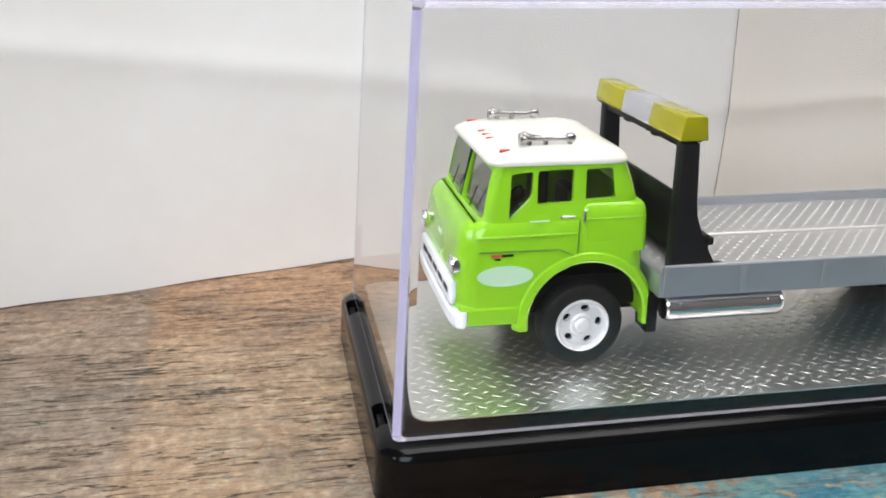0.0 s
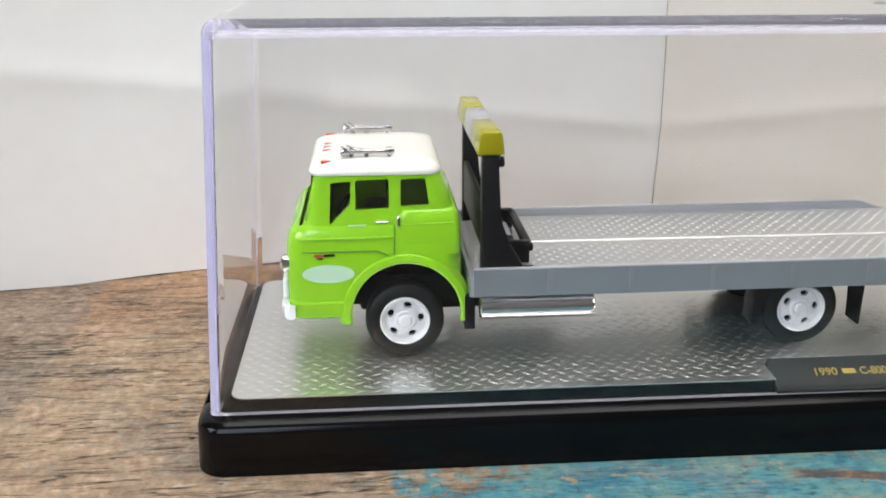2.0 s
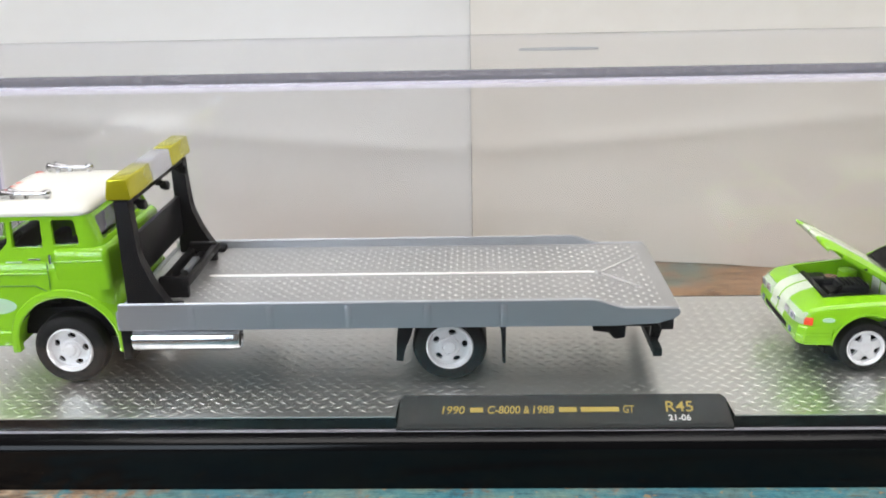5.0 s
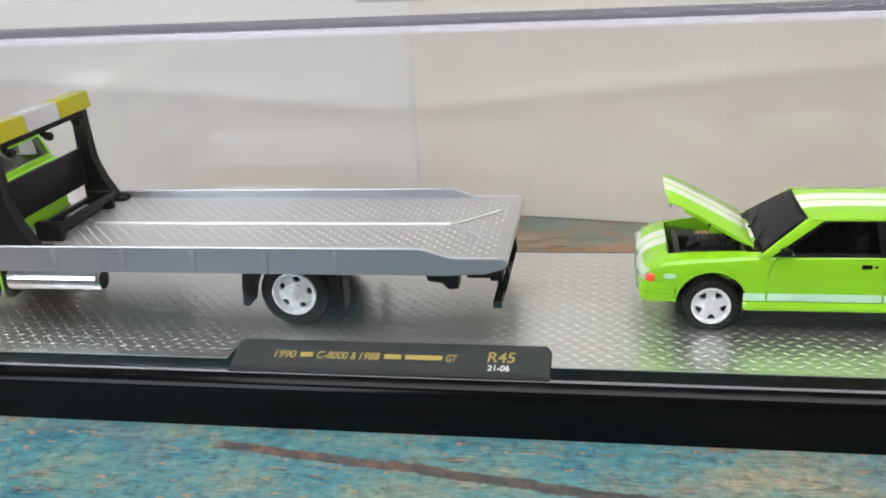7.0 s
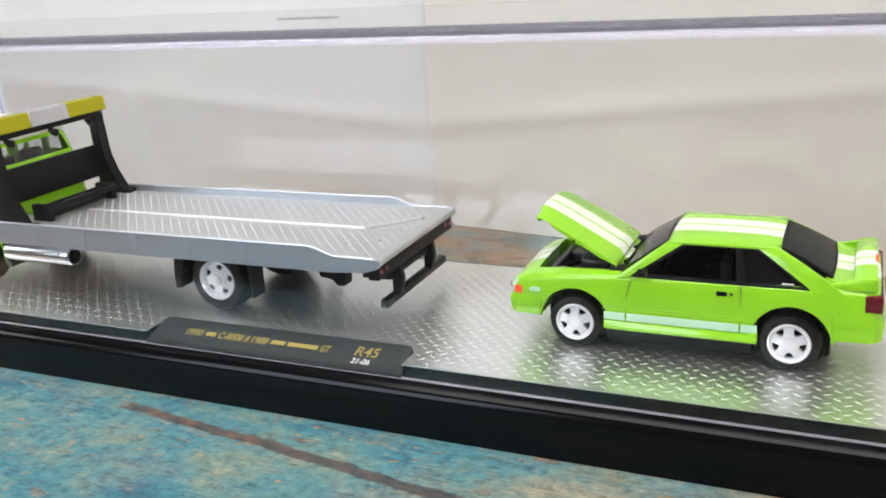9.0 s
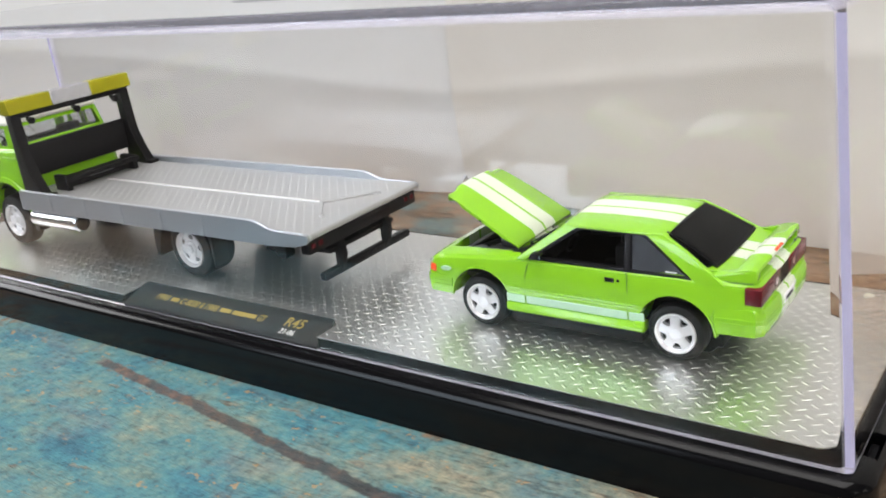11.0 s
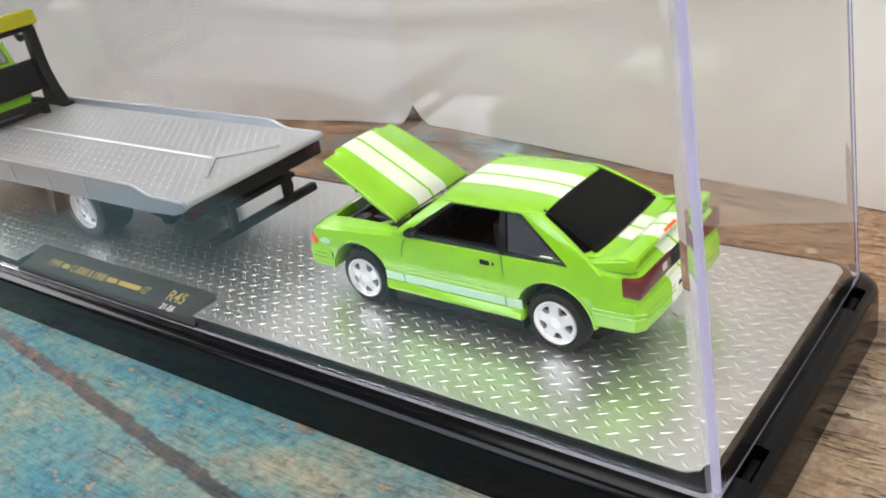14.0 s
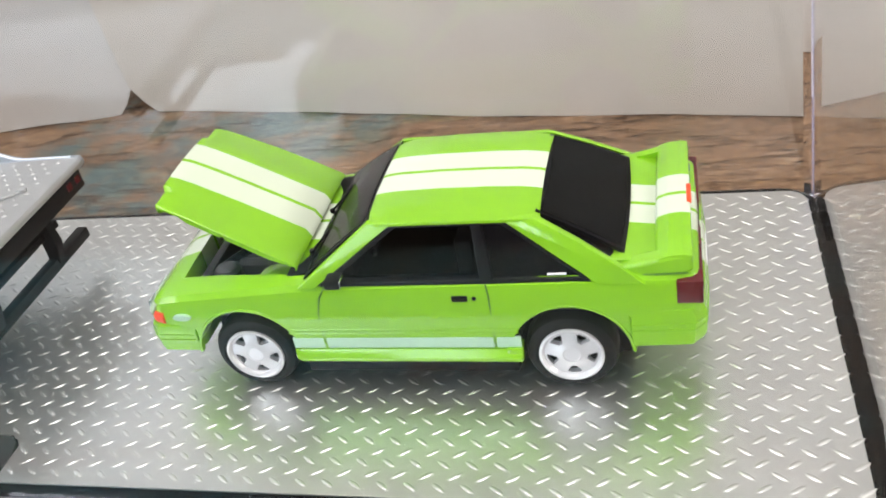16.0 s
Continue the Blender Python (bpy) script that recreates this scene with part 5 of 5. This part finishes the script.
    part("plate_bar", box(bm_new(), 25.478, 25.488, CY - 0.2, CY + 0.2, 2.26, 2.33), trim_black, car)
    part("centre_panel", box(bm_new(), 25.36, 25.395, CY - 0.255, CY + 0.255, 2.56, 2.85, 0.01, 1), hatch_black, car, "dark panel between the tail lights")
    part("rear_badge", prism(bm_new(), [(CY + 0.92 + 0.07 * math.cos(2 * math.pi * i / 16), 2.945 + 0.028 * math.sin(2 * math.pi * i / 16)) for i in range(16)], "x", 25.29, 25.312), fog_blue, car, "small blue oval badge")
    part("rear_script", box(bm_new(), 25.29, 25.310, CY + 0.60, CY + 0.76, 2.935, 2.955), seam_dark, car)


car_body()


def greenhouse():
    zb, zt, yb, yt = 2.90, 3.555, 1.30, 0.98

    def P(x, s, o, proud=0.0):
        return (x, CY + o * (yb + (yt - yb) * s + proud), zb + (zt - zb) * s)

    # dark glazed cabin
    bm = bm_new()
    rings = []
    for s, xf, xr in ((0, 20.80, 24.72), (0.35, 21.13, 24.34), (0.7, 21.45, 23.93), (0.955, 21.74, 23.60)):
        y = yb + (yt - yb) * s - 0.02
        z = zb + (zt - zb) * s
        rings.append([(xf + 0.10, CY - y, z), (xf + 0.02, CY - y * 0.8, z), (xf - 0.03, CY, z), (xf + 0.02, CY + y * 0.8, z), (xf + 0.10, CY + y, z), (xr - 0.08, CY + y, z), (xr, CY + y * 0.85, z), (xr + 0.03, CY, z), (xr, CY - y * 0.85, z), (xr - 0.08, CY - y, z)])
    loft(bm, rings, True, True)
    hollow = [[((x - 22.6) * 0.96 + 22.6, CY + (y - CY) * 0.93, 2.80 + (z - 2.9) * 1.02) for x, y, z in ring] for ring in rings]
    cuts = [loft(bm_new(), hollow, True, True), prism(bm_new(), [(21.20, 2.915), (22.0, 3.50), (22.90, 3.50), (22.98, 2.915)], "y", CY - 2, CY)]
    part("windows", carved(bm, cuts), dark_glass, car, "dark tinted cabin glass", angle=25)
    for y in (CY - 0.6, CY + 0.6):
        bm = bm_new()
        box(bm, 22.2, 22.8, y - 0.32, y + 0.32, 2.5, 2.72, 0.08)
        box(bm, 22.62, 22.86, y - 0.32, y + 0.32, 2.5, 3.2, 0.08)
        box(bm, 22.68, 22.80, y - 0.16, y + 0.16, 3.2, 3.36, 0.04)
        part("seat", bm, cabin_black, car, "black seat inside the car")
    part("cabin_tub", carved(box(bm_new(), 20.955, 24.495, CY - 1.258, CY + 1.258, 2.455, 2.935), [box(bm_new(), 21.0, 24.45, CY - 1.22, CY + 1.22, 2.5, 3.2)]), cabin_black, car)
    part("dashboard", box(bm_new(), 21.0, 21.45, CY - 1.1, CY + 1.1, 2.84, 3.0, 0.04), cabin_black, car)
    ring = [(21.62 + 0.05 * math.cos(2 * math.pi * i / 20), CY - 0.6 + 0.2 * math.sin(2 * math.pi * i / 20), 3.03 + 0.16 * math.cos(2 * math.pi * i / 20)) for i in range(21)]
    part("steering_wheel", tube(bm_new(), ring, 0.022, 6), trim_black, car)

    def patch(name, poly, material, proud=0.022, parent=car, label=""):
        for o in (-1, 1):
            bm = bm_new()
            a = [bm.verts.new(P(x, s, o, proud)) for x, s in poly]
            b = [bm.verts.new(P(x, s, o, -0.06)) for x, s in poly]
            n = len(poly)
            fs = [bm.faces.new(a), bm.faces.new(b[::-1])]
            fs += [bm.faces.new((a[i], b[i], b[(i + 1) % n], a[(i + 1) % n])) for i in range(n)]
            bevel_new(bm, [fs[0]], 0.012, 2)
            part(name, bm, material, parent, label)

    patch("front_pillar", [(20.76, -0.05), (20.98, -0.05), (21.22, 0.20), (21.95, 0.93), (22.0, 0.985), (21.69, 0.985)], green_paint)
    patch("rear_pillar", [(24.30, -0.06), (23.30, 0.93), (23.30, 0.985), (23.62, 0.985), (24.07, 0.62), (24.62, 0.12), (24.80, -0.06)], green_paint)
    patch("roof_rail", [(21.78, 0.925), (23.44, 0.925), (23.60, 0.985), (21.69, 0.985)], green_paint, 0.026)
    patch("window_trim", [(21.02, -0.03), (21.97, 0.945), (23.31, 0.945), (24.24, -0.03), (24.12, 0.03), (23.25, 0.905), (22.02, 0.905), (21.18, 0.03)], trim_black, 0.008)
    patch("belt_trim", [(21.05, -0.03), (24.25, -0.03), (24.16, 0.055), (21.13, 0.055)], trim_black, 0.012)
    patch("door_post", [(22.98, -0.03), (23.14, -0.03), (23.02, 0.92), (22.90, 0.92)], trim_black, 0.014)
    bm = bm_new()
    q = [P(x, s, -1, p) for p in (-0.02, 0.012) for x, s in ((23.74, 0.10), (23.95, 0.10), (23.95, 0.107), (23.74, 0.107))]
    v = [bm.verts.new(p) for p in q]
    for f in ((0, 1, 2, 3), (4, 5, 6, 7), (0, 1, 5, 4), (1, 2, 6, 5), (2, 3, 7, 6), (3, 0, 4, 7)):
        bm.faces.new([v[i] for i in f])
    part("window_scuff", bm, lamp_clear, car)
    # roof
    bm = bm_new()
    rr = []
    for x, dz in ((21.66, -0.035), (21.72, 0.0), (21.9, 0.035), (22.4, 0.06), (23.0, 0.055), (23.4, 0.03), (23.60, -0.01), (23.66, -0.04)):
        top = []
        for k in range(11):
            u = -1 + 0.2 * k
            top.append((x + 0.03 * u * u, CY + u * 1.012, 3.548 + 0.6 * dz + 0.030 * (1 - abs(u) ** 4) - (0.035 if abs(u) > 0.99 else 0)))
        rr.append(top + [(x, CY + 0.9, 3.50 + 0.6 * dz), (x, CY - 0.9, 3.50 + 0.6 * dz)])
    loft(bm, rr, True, True)
    part("roof", bm, striped, car, "lime green roof with two white stripes", angle=50)
    # rubber frames and glass of the two screens
    def screen(name, xa, za, ya, xb, zb_, yb_, bow, material, off, inset, label=""):
        bm = bm_new()
        rr = []
        n = 8
        for s in (0.0, 0.25, 0.5, 0.75, 1.0):
            s2 = inset + s * (1 - 2 * inset)
            x, z, y = xa + (xb - xa) * s2, za + (zb_ - za) * s2, (ya + (yb_ - ya) * s2) * (1 - inset)
            nx, nz = (zb_ - za), -(xb - xa)
            ln = math.hypot(nx, nz)
            sgn = 1 if (nz / ln) > 0 else -1
            ox, oz = sgn * nx / ln * off, sgn * nz / ln * off
            bulge = bow * 4 * s * (1 - s)
            outer, inner = [], []
            for k in range(n + 1):
                u = -1 + 2 * k / n
                cx = (0.04 if xa > xb else -0.04) * (1 - u * u)
                outer.append((x + ox + cx, CY + u * y, z + oz + bulge))
                inner.append((x + ox * 0.2 + cx, CY + u * y, z + oz * 0.2 + bulge - 0.03))
            rr.append(outer + inner[::-1])
        loft(bm, rr, True, True)
        return part(name, bm, material, car, label)

    screen("windshield_frame", 20.84, 2.93, 1.22, 21.70, 3.532, 0.93, 0.02, trim_black, 0.015, 0.0)
    screen("windshield", 20.84, 2.93, 1.22, 21.70, 3.532, 0.93, 0.025, screen_black, 0.024, 0.06, "smoky windshield")
    screen("rear_window_frame", 24.57, 3.055, 1.02, 23.62, 3.535, 0.88, 0.02, trim_black, 0.02, 0.0)
    screen("rear_window", 24.57, 3.055, 1.02, 23.62, 3.535, 0.88, 0.025, hatch_black, 0.03, 0.05, "black rear hatch window")
    # sunken cowl with its moulded lip and wipers
    part("cowl", prism(bm_new(), [(20.56, 2.86), (20.95, 2.93), (20.95, 2.97), (20.56, 2.91)], "y", CY - 1.12, CY + 1.12, 0.01, 1), trim_black, car, "black cowl vent below the windshield")
    lip = [(20.60 + 0.10 * (v / 1.1) ** 2, CY + v, 2.965 + 0.02 * (1 - (v / 1.1) ** 2)) for v in (-1.08 + 0.12 * k for k in range(19))]
    part("cowl_lip", tube(bm_new(), lip, 0.013, 6), green_paint, car, "thin green moulding line at the cowl")
    for y in (2.62, 3.52):
        part("wiper", tube(bm_new(), [(20.80, y, 2.99), (20.96, y + 0.30, 3.075), (21.06, y + 0.62, 3.13)], 0.015, 6), trim_black, car)
        part("wiper_pivot", lathe(bm_new(), [(0.035, 2.95), (0.035, 3.0), (0.015, 3.01)], (20.79, y, 0), "z", 10), trim_black, car)


greenhouse()


def tail():
    # hatch lid and spoiler
    part("hatch_lid", prism(bm_new(), [(24.40, 3.06), (24.60, 3.05), (24.84, 3.02), (25.12, 2.995), (25.30, 2.96), (25.30, 2.90), (24.40, 2.90)], "y", CY - 1.15, CY + 1.15, 0.012, 2), striped, car)
    sp = part("spoiler", prism(bm_new(), [(24.90, 3.05), (24.93, 3.10), (25.04, 3.145), (25.20, 3.165), (25.295, 3.15), (25.30, 3.08), (25.25, 3.04), (25.04, 3.03)], "y", CY - 1.23, CY + 1.23, 0.012, 2), striped, car, "lime green rear spoiler with white stripes")
    for o in (-1, 1):
        rr = []
        for x, z0, z1, w in ((24.18, 2.925, 2.945, 1.225), (24.40, 2.925, 2.985, 1.235), (24.62, 2.925, 3.035, 1.242), (24.84, 2.925, 3.085, 1.247), (25.05, 2.93, 3.135, 1.247), (25.18, 2.94, 3.152, 1.240), (25.275, 2.955, 3.15, 1.228), (25.30, 2.98, 3.13, 1.21)):
            e = min(0.055, (z1 - z0) * 0.6)
            rr.append([(x, CY + o * q, z) for q, z in ((1.06, z0), (1.06, z1), (w - e * 1.5, z1), (w - e * 0.6, z1 - e * 0.12), (w - e * 0.18, z1 - e * 0.42), (w, z1 - e), (w, z0))])
        part("spoiler_leg", loft(bm_new(), rr), green_paint, sp, angle=50)
        part("leg_gap", tube(bm_new(), [(24.22, CY + o * 1.235, 2.922), (24.9, CY + o * 1.252, 2.922), (25.25, CY + o * 1.245, 2.935)], 0.011, 6), seam_dark, sp)
    part("brake_light", box(bm_new(), 25.25, 25.31, CY - 0.2, CY + 0.2, 3.13, 3.160, 0.01, 1), signal_red, sp, "thin red high brake light")


tail()


def hood():
    """Hood hinged at the cowl, raised about thirty degrees."""
    hx, hz, ang = 20.68, 3.045, radians(28.8)
    ca, sa = math.cos(ang), math.sin(ang)

    def at(u, v, h):
        return (hx - u * ca - h * sa, CY + v, hz + u * sa - 0.0 + h * ca)

    bm = bm_new()
    rr = []
    for u, hw, drop in ((0.0, 1.08, 0.0), (0.4, 1.075, 0.02), (0.9, 1.05, 0.035), (1.35, 1.02, 0.03), (1.48, 1.01, 0.025), (1.53, 1.01, 0.02), (1.70, 1.0, 0.0), (1.84, 0.98, -0.05), (1.90, 0.97, -0.11), (1.925, 0.96, -0.17)):
        top = []
        skirt = -0.15 if 0.1 < u < 1.5 else -0.06
        for v, h in ((-1.0, skirt), (-0.995, -0.03), (-0.96, 0.0), (-0.66, 0.008), (-0.61, 0.065), (-0.3, 0.08), (0, 0.085), (0.3, 0.08), (0.61, 0.065), (0.66, 0.008), (0.96, 0.0), (0.995, -0.03), (1.0, skirt)):
            top.append(at(u, v * hw, h + drop))
        under = [at(min(u, 1.88), v * hw, -0.06 + min(drop, 0)) for v in (0.93, 0.5, 0, -0.5, -0.93)]
        rr.append(top + under)
    loft(bm, rr, True, True)
    h = part("hood", bm, striped, car, "raised lime green hood with two white stripes", angle=35)
    part("hood_liner", prism(bm_new(), [(20.6, 2.95), (19.4, 3.63), (19.42, 3.66), (20.62, 2.98)], "y", CY - 0.9, CY + 0.9), green_paint, h)
    for v in (-0.82, 0.82):
        part("hinge_arm", tube(bm_new(), [(20.66, CY + v, 2.90), (20.60, CY + v, 3.02), (20.46, CY + v, 3.10)], 0.022, 6), trim_black, h)
    # dark green tube: shade at the hood's step put into colour
    part("hood_crease", tube(bm_new(), [at(0.12, -0.66, 0.012), at(0.7, -0.67, 0.042), at(1.35, -0.60, 0.035)], 0.010, 6), seam_dark, h)
    for v in (-0.96, 0.96):
        part("hood_bumper", lathe(bm_new(), [(0.03, -0.03), (0.03, 0.03)], at(1.0, v * 1.06, -0.11), "y", 10), trim_black, h)
    # engine
    eng = part("engine", box(bm_new(), 19.55, 20.5, CY - 0.34, CY + 0.34, 2.25, 2.60, 0.06), engine_black, car, "black engine with a ribbed intake")
    part("intake", box(bm_new(), 19.75, 20.35, CY - 0.26, CY + 0.26, 2.6, 2.78, 0.05), engine_black, eng)
    for k in range(6):
        part("intake_rib", box(bm_new(), 19.80 + 0.09 * k, 19.84 + 0.09 * k, CY - 0.22, CY + 0.22, 2.77, 2.81, 0.01, 1), black_plastic, eng)
    for o in (-1, 1):
        part("rocker_cover", box(bm_new(), 19.6, 20.45, min(CY + o * 0.36, CY + o * 0.56), max(CY + o * 0.36, CY + o * 0.56), 2.4, 2.68, 0.05), engine_black, eng)
        part("strut_tower", lathe(bm_new(), [(0.22, 2.25), (0.2, 2.74), (0.08, 2.78)], (20.28, CY + o * 0.82, 0), "z", 18), green_paint, eng)
    part("air_cleaner", lathe(bm_new(), [(0.2, 2.25), (0.2, 2.66), (0.14, 2.70)], (19.5, CY - 0.62, 0), "z", 20), engine_black, eng)
    part("battery", box(bm_new(), 19.35, 19.75, CY + 0.4, CY + 0.85, 2.25, 2.68, 0.03), engine_black, eng)
    part("radiator", box(bm_new(), 19.24, 19.36, CY - 0.85, CY + 0.85, 2.25, 2.72, 0.02), engine_black, eng)
    part("hose", tube(bm_new(), [(19.36, CY - 0.5, 2.6), (19.55, CY - 0.4, 2.68), (19.75, CY - 0.2, 2.72)], 0.06, 8), trim_black, eng)


hood()
for cx in (19.93, 23.92):
    car_wheel(car, cx, 1.99, 1.845, 0.54, -1)
    car_wheel(car, cx, CY * 2 - 1.99, 1.845, 0.54, 1)

# ---- small things on the table ----
for x, y, r in ((28.06, 7.33, 0.085), (29.0, 9.13, 0.105)):
    bm = bm_new()
    bmesh.ops.create_icosphere(bm, subdivisions=2, radius=r)
    for v in bm.verts:
        v.co = Vector((v.co.x * 1.2 + x, v.co.y * 0.8 + y, v.co.z * 0.55 + r * 0.5)) + 0.3 * r * noise.noise_vector(v.co * 9)
    solo("wood_crumb", bm, crumb, "pale splinter of wood lying on the table", "crumb", group="crumbs on the table")
box_dark = thing("carton", (-30, 9.5, 0), "dark grey carton with a red band, standing beyond the white card", "carton")
part("side", box(bm_new(), -35, -25.2, 6.0, 14.0, 0, 13, 0.3), carton_dark, box_dark)
part("band", box(bm_new(), -35.03, -25.17, 5.97, 14.03, 1.5, 2.6, 0.05), carton_red, box_dark, "red band")
part("foot_band", box(bm_new(), -35.03, -25.17, 5.97, 14.03, 0.02, 1.35, 0.05), carton_green, box_dark, "pale grey-green foot")
for k, (y, z) in enumerate(((7.6, 7.0), (8.9, 6.4), (10.2, 7.4))):
    part("print_spot", box(bm_new(), -25.22, -25.16, y, y + 0.6, z, z + 0.8, 0.02, 1), white_ink, box_dark)
